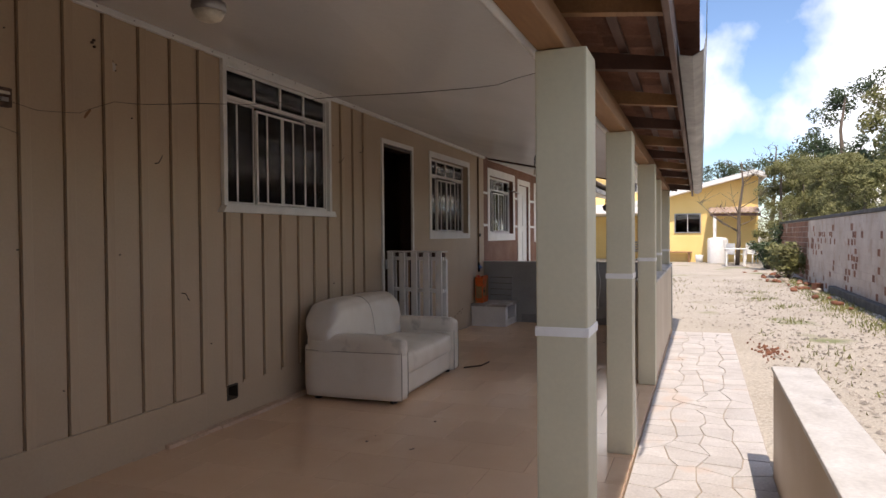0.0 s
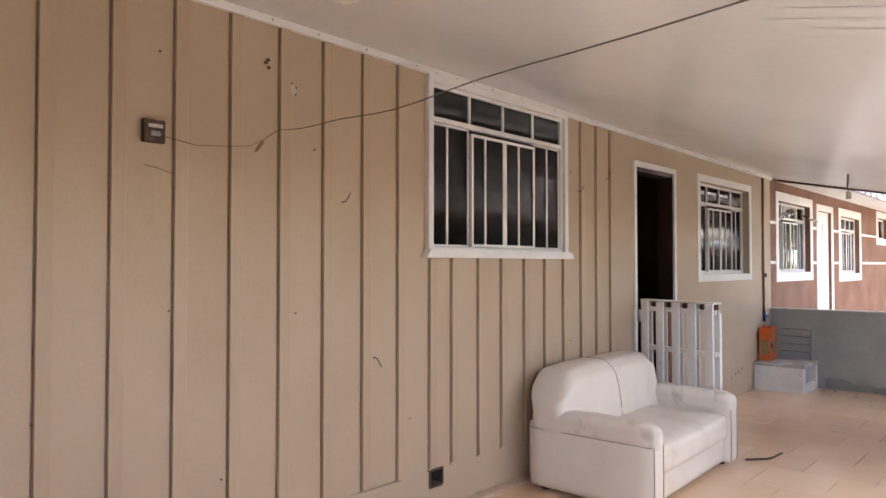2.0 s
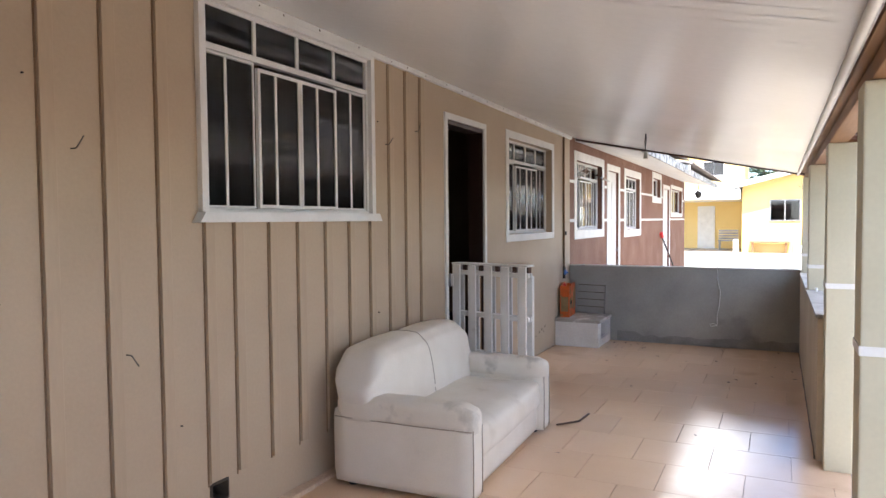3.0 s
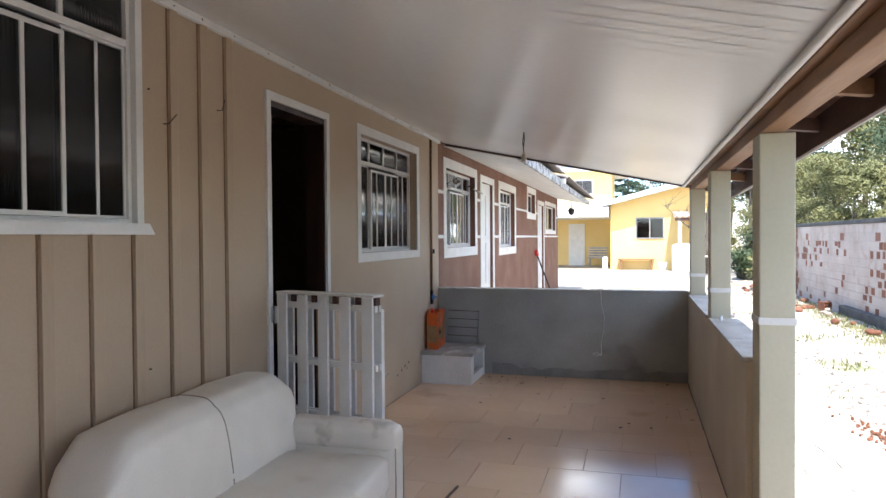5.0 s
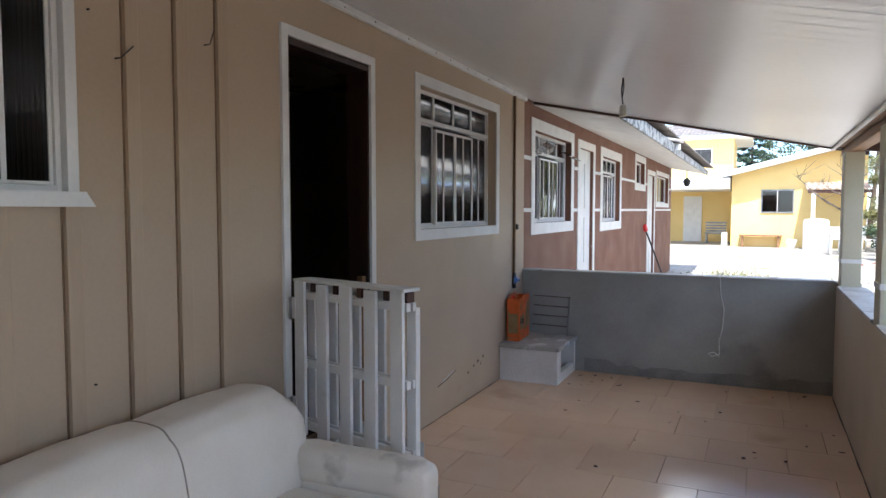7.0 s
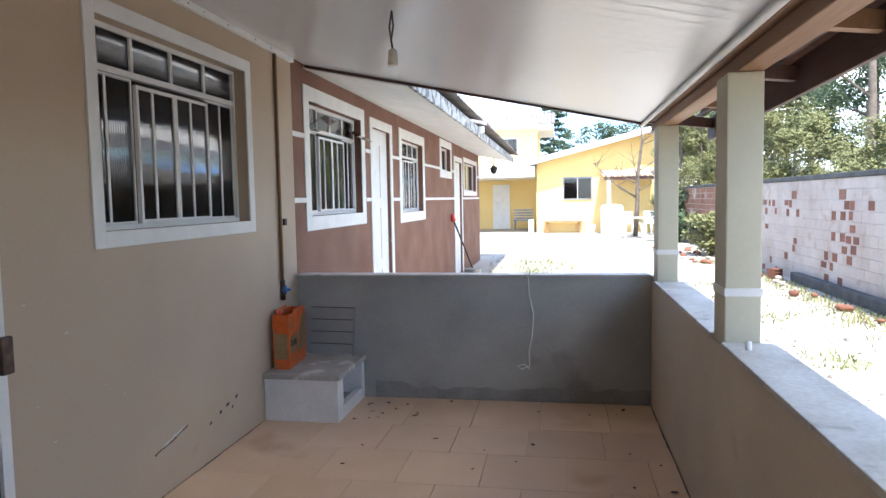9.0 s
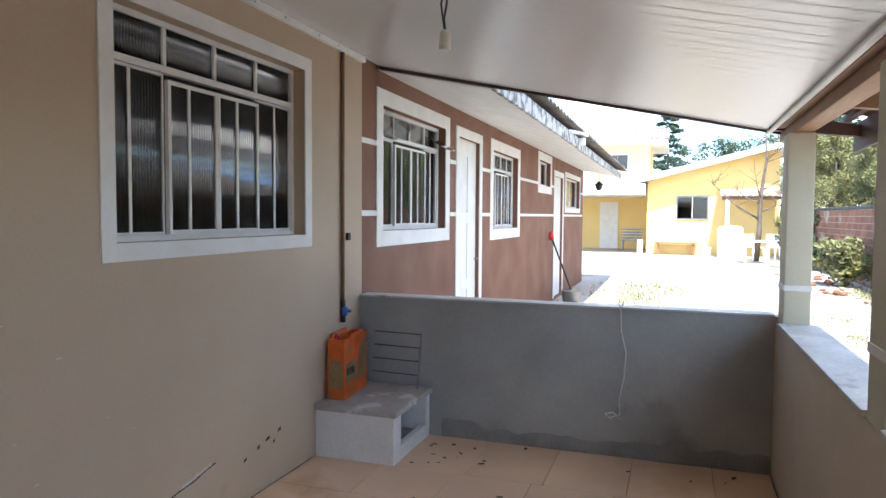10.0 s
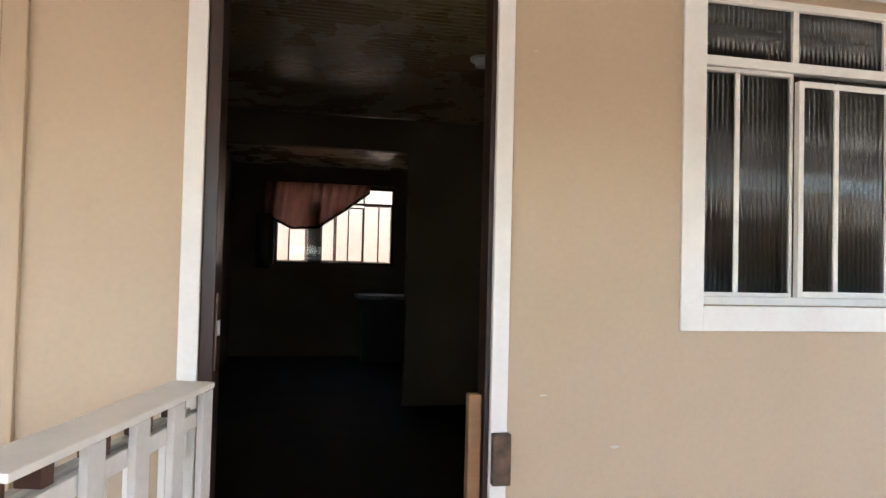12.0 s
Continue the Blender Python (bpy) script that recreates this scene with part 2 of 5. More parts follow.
glow_through.inputs["Color"].default_value = (0.45, 0.20, 0.15, 1)
cloth_mix = cn.new("ShaderNodeMixShader")
cloth_mix.inputs[0].default_value = 0.35
cl.new(cn["Principled BSDF"].outputs[0], cloth_mix.inputs[1])
cl.new(glow_through.outputs[0], cloth_mix.inputs[2])
cl.new(cloth_mix.outputs[0], cn["Material Output"].inputs["Surface"])
M_PINKWALL = material("pale_pink_render", (0.62, 0.47, 0.38), (0.55, 0.41, 0.33), 0.8, 1.5, 60, 0.2)
M_WHITEPLASTIC = material("white_moulded_plastic", (0.80, 0.80, 0.78), rough=0.35)
M_WIRE = material("grey_flex", (0.42, 0.42, 0.38), rough=0.6)


# ---- mesh helpers ----
def part(name, bm, mat, parent=None, label=""):
    me = bpy.data.meshes.new(name)
    bm.normal_update()
    bm.to_mesh(me)
    bm.free()
    if mat:
        me.materials.append(mat)
    ob = new(name, me)
    if parent:
        ob.parent = parent
        ob.matrix_parent_inverse = Matrix.Identity(4)
    if label:
        tagged(ob, label)
    return ob


def thing(name, label, category, at=None, group="", kind=""):
    ob = new(name)
    ob.empty_display_size = 0.1
    if at is not None:
        ob.matrix_basis = at
    return tagged(ob, label, category, group, kind)


def setting(ob, label, category):
    return tagged(ob, label, category, "", "structure")


def box(bm, x0, x1, y0, y1, z0, z1, bev=0.0, m=None):
    """A box, its edges chamfered by bev."""
    b = bmesh.new()
    bmesh.ops.create_cube(b, size=1)
    for v in b.verts:
        v.co = Vector((x0 + (v.co.x + 0.5) * (x1 - x0), y0 + (v.co.y + 0.5) * (y1 - y0), z0 + (v.co.z + 0.5) * (z1 - z0)))
    if bev:
        bmesh.ops.bevel(b, geom=b.edges[:], offset=bev, segments=2, affect="EDGES", profile=0.6)
    add(bm, b, m)
    return bm


def add(bm, b, m=None):
    """Moves the faces of b into bm."""
    if m is not None:
        b.transform(m)
    vs = [bm.verts.new(v.co) for v in b.verts]
    b.verts.index_update()
    for f in b.faces:
        g = bm.faces.new([vs[v.index] for v in f.verts])
        g.smooth = f.smooth
    b.free()


def boxed(x0, x1, y0, y1, z0, z1, bev=0.0):
    return box(bmesh.new(), x0, x1, y0, y1, z0, z1, bev)


def tube(bm, pts, r, sides=8, r_end=None, caps=True):
    """A round bar along points, tapering from r to r_end."""
    pts = [Vector(p) for p in pts]
    r_end = r if r_end is None else r_end
    rings = []
    for i, p in enumerate(pts):
        way = (pts[min(i + 1, len(pts) - 1)] - pts[max(i - 1, 0)]).normalized()
        side = way.orthogonal().normalized()
        if i and rings:
            side = (last - way * last.dot(way)).normalized() if (last - way * last.dot(way)).length > 1e-5 else side
        last = side
        up = way.cross(side)
        rr = r + (r_end - r) * i / max(len(pts) - 1, 1)
        rings.append([bm.verts.new(p + rr * (math.cos(a) * side + math.sin(a) * up)) for a in (2 * math.pi * k / sides for k in range(sides))])
    for a, b in zip(rings, rings[1:]):
        for k in range(sides):
            f = bm.faces.new([a[k], a[(k + 1) % sides], b[(k + 1) % sides], b[k]])
            f.smooth = True
    if caps:
        bm.faces.new(rings[0][::-1])
        bm.faces.new(rings[-1])
    return bm


def tubed(pts, r, sides=8, r_end=None):
    return tube(bmesh.new(), pts, r, sides, r_end)


def lathe(bm, profile, at=(0, 0, 0), sides=20):
    """A turned shape: profile rows of radius, height."""
    at = Vector(at)
    rings = [[bm.verts.new(at + Vector((r * math.cos(a), r * math.sin(a), z))) for a in (2 * math.pi * k / sides for k in range(sides))] for r, z in profile]
    for a, b in zip(rings, rings[1:]):
        for k in range(sides):
            bm.faces.new([a[k], a[(k + 1) % sides], b[(k + 1) % sides], b[k]]).smooth = True
    bm.faces.new(rings[0][::-1])
    bm.faces.new(rings[-1])
    return bm


def soft_box(x0, x1, y0, y1, z0, z1, r, puff=0.0, cuts=7, wobble=0.0, seed=0):
    """An upholstered block: rounded by r, with faces swelling by puff and slight creases."""
    bm = bmesh.new()
    c, h = Vector(((x0 + x1) / 2, (y0 + y1) / 2, (z0 + z1) / 2)), Vector(((x1 - x0) / 2, (y1 - y0) / 2, (z1 - z0) / 2))
    bmesh.ops.create_cube(bm, size=2)
    bmesh.ops.subdivide_edges(bm, edges=bm.edges[:], cuts=cuts, use_grid_fill=True)
    for v in bm.verts:
        u = v.co.copy()
        u = Vector([math.copysign(1 - (1 - abs(q)) ** 1.0, q) for q in u])
        p = Vector((u.x * h.x, u.y * h.y, u.z * h.z))
        inner = Vector([max(-(hh - r), min(hh - r, q)) for q, hh in zip(p, h)])
        d = p - inner
        if d.length > 1e-6:
            p = inner + d.normalized() * min(r, d.length if max(abs(q) for q in d) < r * 0.999 else r)
        bulge = [(1 - u.y ** 2) * (1 - u.z ** 2), (1 - u.x ** 2) * (1 - u.z ** 2), (1 - u.x ** 2) * (1 - u.y ** 2)]
        p += Vector([puff * bulge[k] * u[k] for k in range(3)])
        if wobble:
            p += wobble * noise.noise_vector(p * 5 + Vector((seed, seed, 0)))
        v.co = c + p
    for f in bm.faces:
        f.smooth = True
    return bm


def holed_wall(bm, x0, x1, z0, z1, y0, y1, holes):
    """A wall along x from y0 (front) to y1, with rectangular holes (xa, xb, za, zb) right through it."""
    xs = sorted({x0, x1, *[h[0] for h in holes], *[h[1] for h in holes]})
    zs = sorted({z0, z1, *[h[2] for h in holes], *[h[3] for h in holes]})
    xs, zs = [x for x in xs if x0 <= x <= x1], [z for z in zs if z0 <= z <= z1]
    verts = {}

    def vert(x, y, z):
        k = (round(x, 5), round(y, 5), round(z, 5))
        if k not in verts:
            verts[k] = bm.verts.new((x, y, z))
        return verts[k]

    def solid(i, k):
        if not (0 <= i < len(xs) - 1 and 0 <= k < len(zs) - 1):
            return False
        cx, cz = (xs[i] + xs[i + 1]) / 2, (zs[k] + zs[k + 1]) / 2
        return not any(h[0] < cx < h[1] and h[2] < cz < h[3] for h in holes)

    for i in range(len(xs) - 1):
        for k in range(len(zs) - 1):
            if not solid(i, k):
                continue
            a, b, c, d = xs[i], xs[i + 1], zs[k], zs[k + 1]
            bm.faces.new([vert(a, y0, c), vert(b, y0, c), vert(b, y0, d), vert(a, y0, d)])
            bm.faces.new([vert(a, y1, d), vert(b, y1, d), vert(b, y1, c), vert(a, y1, c)])
            if not solid(i - 1, k):
                bm.faces.new([vert(a, y0, c), vert(a, y0, d), vert(a, y1, d), vert(a, y1, c)])
            if not solid(i + 1, k):
                bm.faces.new([vert(b, y0, d), vert(b, y0, c), vert(b, y1, c), vert(b, y1, d)])
            if not solid(i, k - 1):
                bm.faces.new([vert(b, y0, c), vert(a, y0, c), vert(a, y1, c), vert(b, y1, c)])
            if not solid(i, k + 1):
                bm.faces.new([vert(a, y0, d), vert(b, y0, d), vert(b, y1, d), vert(a, y1, d)])
    return bm


def frame_ring(bm, x0, x1, z0, z1, w, y0, y1, bottom=True, top=None):
    """Four bars round an opening, lying inside x0..x1, z0..z1."""
    t = w if top is None else top
    box(bm, x0, x0 + w, y0, y1, z0, z1, 0.002)
    box(bm, x1 - w, x1, y0, y1, z0, z1, 0.002)
    box(bm, x0 + w, x1 - w, y0, y1, z1 - t, z1, 0.002)
    if bottom:
        box(bm, x0 + w, x1 - w, y0, y1, z0, z0 + w, 0.002)
    return bm


def corrugated(x0, x1, y0, y1, z_at, pitch=0.2, height=0.035, along="y", rows=1, course=0.4):
    """Barrel tiles over a slope: channels run along y; z_at(x, y) gives the plane; each course steps up a little."""
    bm = bmesh.new()
    n = max(2, int((y1 - y0) / course))
    nx = int((x1 - x0) / pitch * 6)
    for c in range(n):
        ya, yb = y0 + (y1 - y0) * c / n, y0 + (y1 - y0) * (c + 1.12) / n
        prev = None
        for i in range(nx + 1):
            x = x0 + (x1 - x0) * i / nx
            w = height * abs(math.sin(math.pi * (x - x0) / pitch)) ** 0.7
            pa, pb = bm.verts.new((x, ya, z_at(x, ya) + w + 0.022)), bm.verts.new((x, yb, z_at(x, yb) + w))
            if prev:
                bm.faces.new([prev[0], pa, pb, prev[1]])
            prev = (pa, pb)
    return bm

# ---- large structure ----
X_END, Y_SIDE, Z_CEIL = 2.27, -2.663, 2.62
CEIL_DROP = 0.218


def ceiling_z(y):
    return Z_CEIL + CEIL_DROP * y


# ground: one sheet out to the horizon, gently uneven near the house
bm = bmesh.new()
gx = [-900, -300, -100, -40, -20] + [-14 + 0.6 * i for i in range(75)] + [45, 80, 300, 900]
gy = [-900, -300, -100, -40, -20] + [-12 + 0.5 * i for i in range(19)] + [-2.4, 6, 20, 100, 300, 900]
grid = [[bm.verts.new((x, y, -0.06 + (0.03 * noise.noise(Vector((x * 0.7, y * 0.7, 3))) if -7 < y < -3.9 and -14 < x < 30 else 0) + 0.14 * min(1.0, max(0.0, (x - 14) / 9)))) for y in gy] for x in gx]
for i in range(len(gx) - 1):
    for k in range(len(gy) - 1):
        bm.faces.new([grid[i][k], grid[i + 1][k], grid[i + 1][k + 1], grid[i][k + 1]])
ground = setting(part("ground", bm, M_GROUND), "pale sunlit earth and gravel yard with grass patches", "ground")

# porch slab under the tiles
floor = setting(part("floor", boxed(-9.0, X_END, -2.84, 0.0, -0.3, -0.012), M_GROUT), "glossy peach ceramic tile porch floor", "floor")

# the house front
W1, DOOR, W2 = (-3.95, -2.517, 1.582, 2.59), (-1.342, -0.575, 0.26, 2.364), (0.075, 1.522, 1.387, 2.362)
VENT, VENT_B = (-3.95, -3.84, 0.165, 0.26), (-5.955, -5.82, 0.16, 0.25)
wall_front = setting(part("wall_front", holed_wall(bmesh.new(), -9.0, 2.30, -0.3, 2.75, 0.0, 0.16, [W1, (DOOR[0], DOOR[1] + 0.024, DOOR[2], DOOR[3]), W2, VENT, VENT_B]), M_TAN), "tan painted house wall, boarded and plastered", "wall")
rk = random.Random(31)
x = -4.6
while x < -1.7:
    w = rk.uniform(0.16, 0.42)
    part("mortar_strip", boxed(x, x + w - 0.004, -0.062 - rk.uniform(0, 0.02), -0.001, -0.011, 0.022 + rk.uniform(0, 0.012), 0.005), M_MORTAR_STRIP, wall_front)
    x += w
part("plinth", boxed(-9.0, -4.2, -0.022, 0.0, 0.0, 0.27, 0.006), M_TAN, wall_front)
BATTEN_X = [-4.225 - 0.262 * i for i in range(18)] + [-3.965, -3.77, -3.515, -3.275, -3.015, -2.765, -2.52, -2.27, -2.035, -1.81]
for x in BATTEN_X:
    under = W1[0] - 0.06 < x < W1[1] + 0.02
    top = 1.535 if under else 2.575 + 0.0105 * (1.5 - x)
    wob = 0.004 * noise.noise(Vector((x * 9, 0, 0)))
    # thin dark strip: the batten's edge shadow put in as colour
    part("joint_gap", boxed(x - 0.007, x - 0.0005, -0.0035, 0.0, 0.26, top, 0), M_BATTEN_SHADE, wall_front)
    part("batten", boxed(x, x + 0.058 + wob, -0.019, 0.0, 0.275 + 0.03 * noise.noise(Vector((x * 3, 1, 0))), top, 0.003), M_BATTEN, wall_front)

BW1, BDOOR, BW2 = (2.70, 4.18, 1.385, 2.34), (4.60, 5.375, -0.02, 2.32), (5.985, 7.35, 1.34, 2.31)
BW3, BDOOR2, BW4 = (8.95, 9.95, 2.02, 2.43), (10.45, 11.35, -0.02, 2.25), (11.75, 13.8, 1.68, 2.30)
wall_brown = setting(part("wall_brown", holed_wall(bmesh.new(), 2.304, 14.3, -0.3, 2.75, 0.02, 0.18, [BW1, BDOOR, BW2, BW3, BDOOR2, BW4]), M_BROWN), "brown textured house wall with white lines", "wall")
part("end_face", boxed(14.3, 14.45, 0.02, 6.0, -0.3, 2.75), M_BROWN, wall_brown)
for z in (2.04, 1.52):
    for a, b in ((2.31, 2.575), (4.305, 4.495), (5.48, 5.85), (7.485, 8.81), (10.1, 10.34) if z > 1.8 else (8.81, 10.34), (11.46, 14.3) if z < 1.8 else (13.95, 14.3)):
        part("white_line", boxed(a, b, 0.008, 0.02, z - 0.02, z + 0.02, 0.002), M_WHITE, wall_brown)

# unseen wall added across the near end of the porch to hold back skylight
setting(part("wall_near_end", boxed(-9.15, -9.004, -2.84, 0.16, -0.3, 2.75), M_TAN), "unseen plain tan wall added to keep light off the near porch", "wall")

# low walls
# this tall one is unseen, added behind the camera to darken the porch
XB = -8.62
wall_back = setting(part("wall_back", boxed(XB - 0.15, XB, -3.4, 0.16, -0.3, 2.75), M_TAN), "unseen tan wall added behind to cut the sky light", "wall")
wall_end = setting(part("wall_end", boxed(X_END, X_END + 0.12, -2.84, -0.004, -0.3, 0.934, 0.004), M_CEMENT), "low grey cement end wall of the porch", "wall")
part("coping", boxed(X_END - 0.012, X_END + 0.135, -2.66, -0.004, 0.934, 0.946, 0.003), M_COPING, wall_end)
wall_side = setting(part("wall_side", boxed(-1.52, X_END - 0.003, -2.83, Y_SIDE, -0.3, 0.90, 0.004), M_SIDE), "low pale beige side wall of the porch", "wall")
for a, b in ((-1.515, 0.107), (0.303, 2.072)):
    part("coping", boxed(a + 0.003, b - 0.003, -2.85, Y_SIDE + 0.012, 0.902, 0.924, 0.004), M_COPING, wall_side)
parapet = setting(part("wall_parapet", boxed(-9.0, -3.8, -3.79, -3.60, -0.3, 0.575, 0.004), M_TAN), "low tan parapet with pale cap beside the walkway", "wall")
part("coping", boxed(-9.0, -3.785, -3.80, -3.59, 0.577, 0.60, 0.006), M_COPING, parapet)

# posts with a white painted band
def post(x, w=0.155, d=0.19, base=0.0, y=-2.835, band=1.105, label="pale olive painted square porch post with white band"):
    p = thing("porch_post", label, "post", pose(x, y, 0), "porch posts")
    bm = boxed(0, d, 0, w, base, 1.97, 0.007)
    part("shaft", bm, M_OLIVE, p)
    part("band", boxed(-0.004, d + 0.004, -0.004, w + 0.004, band, band + 0.032, 0.002), M_WHITE, p, "white painted band")
    return p


post(-5.70, 0.175, 0.20, y=-2.87, band=1.0)
post(-3.745, band=1.075)
post(-1.70, 0.15, y=-2.845, band=1.105)
post(0.11, 0.135, 0.19, 0.90, -2.80, label="pale olive square post standing on the low wall")
post(2.075, 0.135, 0.19, 0.90, -2.81, label="pale olive square post standing on the low wall")

# sloped pvc ceiling, in narrow strips running out from the wall
bm = bmesh.new()
x = -9.0
while x < 2.58:
    w = 0.0985
    for a, b, dz in ((x, x + w - 0.006, 0.0), (x + w - 0.006, x + w, 0.0025)):
        q = [bm.verts.new((xx, yy, ceiling_z(yy) + dz)) for xx, yy in ((a, -0.003), (b, -0.003), (b, -2.66), (a, -2.66))]
        bm.faces.new(q)
    x += w
q = [bm.verts.new((xx, yy, ceiling_z(yy) + 0.02)) for xx, yy in ((-9.0, -0.003), (2.58, -0.003), (2.58, -2.66), (-9.0, -2.66))]
bm.faces.new(q[::-1])
ceiling = setting(part("ceiling", bm, M_PVC), "sloped glossy white pvc strip ceiling", "ceiling")
trim = setting(part("trim_wall", boxed(-9.0, 2.30, -0.032, -0.001, Z_CEIL - 0.045, Z_CEIL - 0.006, 0.006), M_WHITE), "white pvc cornice along the wall top", "trim")
zc = ceiling_z(-2.64)
bm = bmesh.new()
tube(bm, [(-9.0, -2.635, zc - 0.012), (2.6, -2.635, zc - 0.012)], 0.015, 10)
setting(part("trim_beam", bm, M_WHITE), "white rounded pvc cornice along the beam", "trim")

# on the wall side the ceiling climbs slightly towards the near end
for o in (ceiling, trim):
    for v in o.data.vertices:
        v.co.z += 0.0105 * (1.5 - v.co.x) * max(0.0, 1 + v.co.y / 2.66)

# end board of the roof
end_board = setting(thing("trim_end", "dark timber board closing the roof end", "trim"), "dark timber board closing the roof end", "trim")
bm = bmesh.new()
vs = []
for xx in (2.585, 2.615):
    vs.append([bm.verts.new((xx, yy, zz)) for yy, zz in ((-0.0, Z_CEIL - 0.035), (-2.9, ceiling_z(-2.9) - 0.012), (-2.9, ceiling_z(-2.9) + 0.1), (-0.0, Z_CEIL + 0.1))])
bm.faces.new(vs[0])
bm.faces.new(vs[1][::-1])
for k in range(4):
    bm.faces.new([vs[0][k], vs[1][k], vs[1][(k + 1) % 4], vs[0][(k + 1) % 4]][::-1])
part("board", bm, M_DARKWOOD, end_board)

# porch roof: beam, rafters, battens, clay tiles, fascia and gutter
roof = setting(thing("roof_porch", "clay tile porch roof on timber rafters", "roof"), "clay tile porch roof on timber rafters", "roof")
Z_BEAM = 1.972


def roof_z(x, y):
    return 2.19 + 0.165 * (y + 2.75)


part("beam", boxed(-9.0, 2.62, -2.80, -2.70, Z_BEAM, Z_BEAM + 0.06, 0.006), M_WOOD, roof, "orange-brown timber beam")
part("beam", boxed(-9.0, 2.62, -2.775, -2.665, Z_BEAM + 0.063, Z_BEAM + 0.135, 0.006), M_WOOD, roof)
for i in range(14):
    x = -8.75 + 0.86 * i
    bm = bmesh.new()
    for dx, flip in ((0, 1), (0.05, -1)):
        f = bm.faces.new([bm.verts.new((x + dx, yy, roof_z(x, yy) - dz)) for yy, dz in ((-2.62, 0.1), (-2.62, 0.01), (-3.1, 0.01), (-3.1, 0.075))][::flip])
    bm.verts.ensure_lookup_table()
    v = bm.verts
    for k in range(4):
        bm.faces.new([v[k], v[(k + 1) % 4], v[4 + (k + 1) % 4], v[4 + k]])
    part("rafter", bm, M_DARKWOOD if i % 2 else M_WOOD, roof)
part("fascia", boxed(-9.0, 2.62, -3.125, -3.10, 1.985, 2.15, 0.004), M_DARKWOOD, roof)
for y in (-2.86, -3.03):
    part("lath", boxed(-9.0, 2.62, y - 0.02, y + 0.02, roof_z(0, y) + 0.002, roof_z(0, y) + 0.026), M_DARKWOOD, roof)
tiles = part("roof_tiles", corrugated(-9.0, 2.64, -3.22, 2.6, lambda x, y: 2.22 + 0.165 * (y + 2.75), 0.21, 0.045), M_CLAY, roof)
tagged(tiles, "terracotta barrel roof tiles", kind="stuff")
bm = bmesh.new()
prof = [(-3.128, 2.105), (-3.132, 2.03), (-3.19, 2.02), (-3.235, 2.045), (-3.25, 2.135)]
for (ya, za), (yb, zb) in zip(prof, prof[1:]):
    for off in (0, 0.004):
        bm.faces.new([bm.verts.new(c) for c in ((-4.8, ya, za + off), (2.62, ya, za + off), (2.62, yb, zb + off), (-4.8, yb, zb + off))])
part("gutter", bm, M_METAL, roof, "dull grey sheet metal gutter")
bm = bmesh.new()
for off in (0, 0.003):
    bm.faces.new([bm.verts.new((x, -3.245 - off, z)) for x, z in ((-4.80, 2.05), (-4.80, 2.135), (-5.02, 2.19), (-5.22, 2.235), (-5.10, 2.14), (-4.95, 2.06))])
part("gutter_flap", bm, M_METAL, roof, "bent torn end of the sheet metal gutter")
# the eave falls slightly towards the yard end
for o in roof.children:
    if not o.name.startswith("beam"):
        for v in o.data.vertices:
            v.co.z -= 0.025 * (v.co.x + 0.8)

# brown house eave: white soffit, mouldy fascia, tiled roof
roof2 = setting(thing("roof_brown", "grey tiled roof with white soffit and mouldy fascia", "roof"), "grey tiled roof with white soffit and mouldy fascia", "roof")


def slab(bm, x0, x1, rows):
    """A prism along x with the given y, z outline."""
    a, b = [[bm.verts.new((x, y, z)) for y, z in rows] for x in (x0, x1)]
    bm.faces.new(a[::-1])
    bm.faces.new(b)
    for k in range(len(rows)):
        j = (k + 1) % len(rows)
        bm.faces.new([a[k], a[j], b[j], b[k]])
    return bm


M_MOULD = material("mouldy_white_fascia", (0.62, 0.61, 0.58), (0.46, 0.45, 0.42), 0.8, 5, 50, 0.3, stain=(0.11, 0.11, 0.10), stain_at=0.50, stain_scale=8)
part("soffit", slab(bmesh.new(), 2.62, 14.25, [(0.018, 2.585), (-0.85, 2.40), (-0.85, 2.42), (0.018, 2.615)]), M_WHITE, roof2)
part("fascia", slab(bmesh.new(), 2.62, 6.98, [(-0.85, 2.395), (-0.88, 2.395), (-0.88, 2.53), (-0.85, 2.53)]), M_MOULD, roof2, "white fascia board blackened by mould")
part("fascia", slab(bmesh.new(), 6.985, 14.25, [(-0.85, 2.385), (-0.88, 2.385), (-0.88, 2.50), (-0.85, 2.50)]), M_MOULD, roof2)
tagged(part("roof_tiles", corrugated(2.62, 6.98, -0.96, 4.0, lambda x, y: 2.55 + 0.24 * (y + 0.96), 0.21, 0.05), M_OLDTILE, roof2), "weathered grey barrel tiles", kind="stuff")
tagged(part("roof_tiles", corrugated(6.985, 14.4, -1.0, 4.0, lambda x, y: 2.52 + 0.24 * (y + 1.0), 0.21, 0.05), M_OLDTILE, roof2), "weathered grey barrel tiles", kind="stuff")
part("gutter_bracket", boxed(6.95, 7.02, -0.96, -0.882, 2.44, 2.53, 0.006), M_WHITE, roof2)

# rooms behind the openings
room = setting(thing("wall_rooms", "inner walls of dim rooms", "wall"), "inner walls of dim beige rooms", "wall")
Z_IN, Z_INC = 0.25, 2.79
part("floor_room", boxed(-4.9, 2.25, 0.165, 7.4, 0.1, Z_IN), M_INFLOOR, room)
part("ceiling_room", boxed(-4.9, 2.25, 0.165, 7.4, Z_INC, Z_INC + 0.05), M_INCEIL, room)
bm = bmesh.new()
for i in range(72):
    box(bm, -1.9, 2.1, 0.2 + 0.053 * i, 0.2 + 0.053 * i + 0.040, Z_INC - 0.014, Z_INC - 0.002)
part("ceiling_strips", bm, M_INCEIL, room)
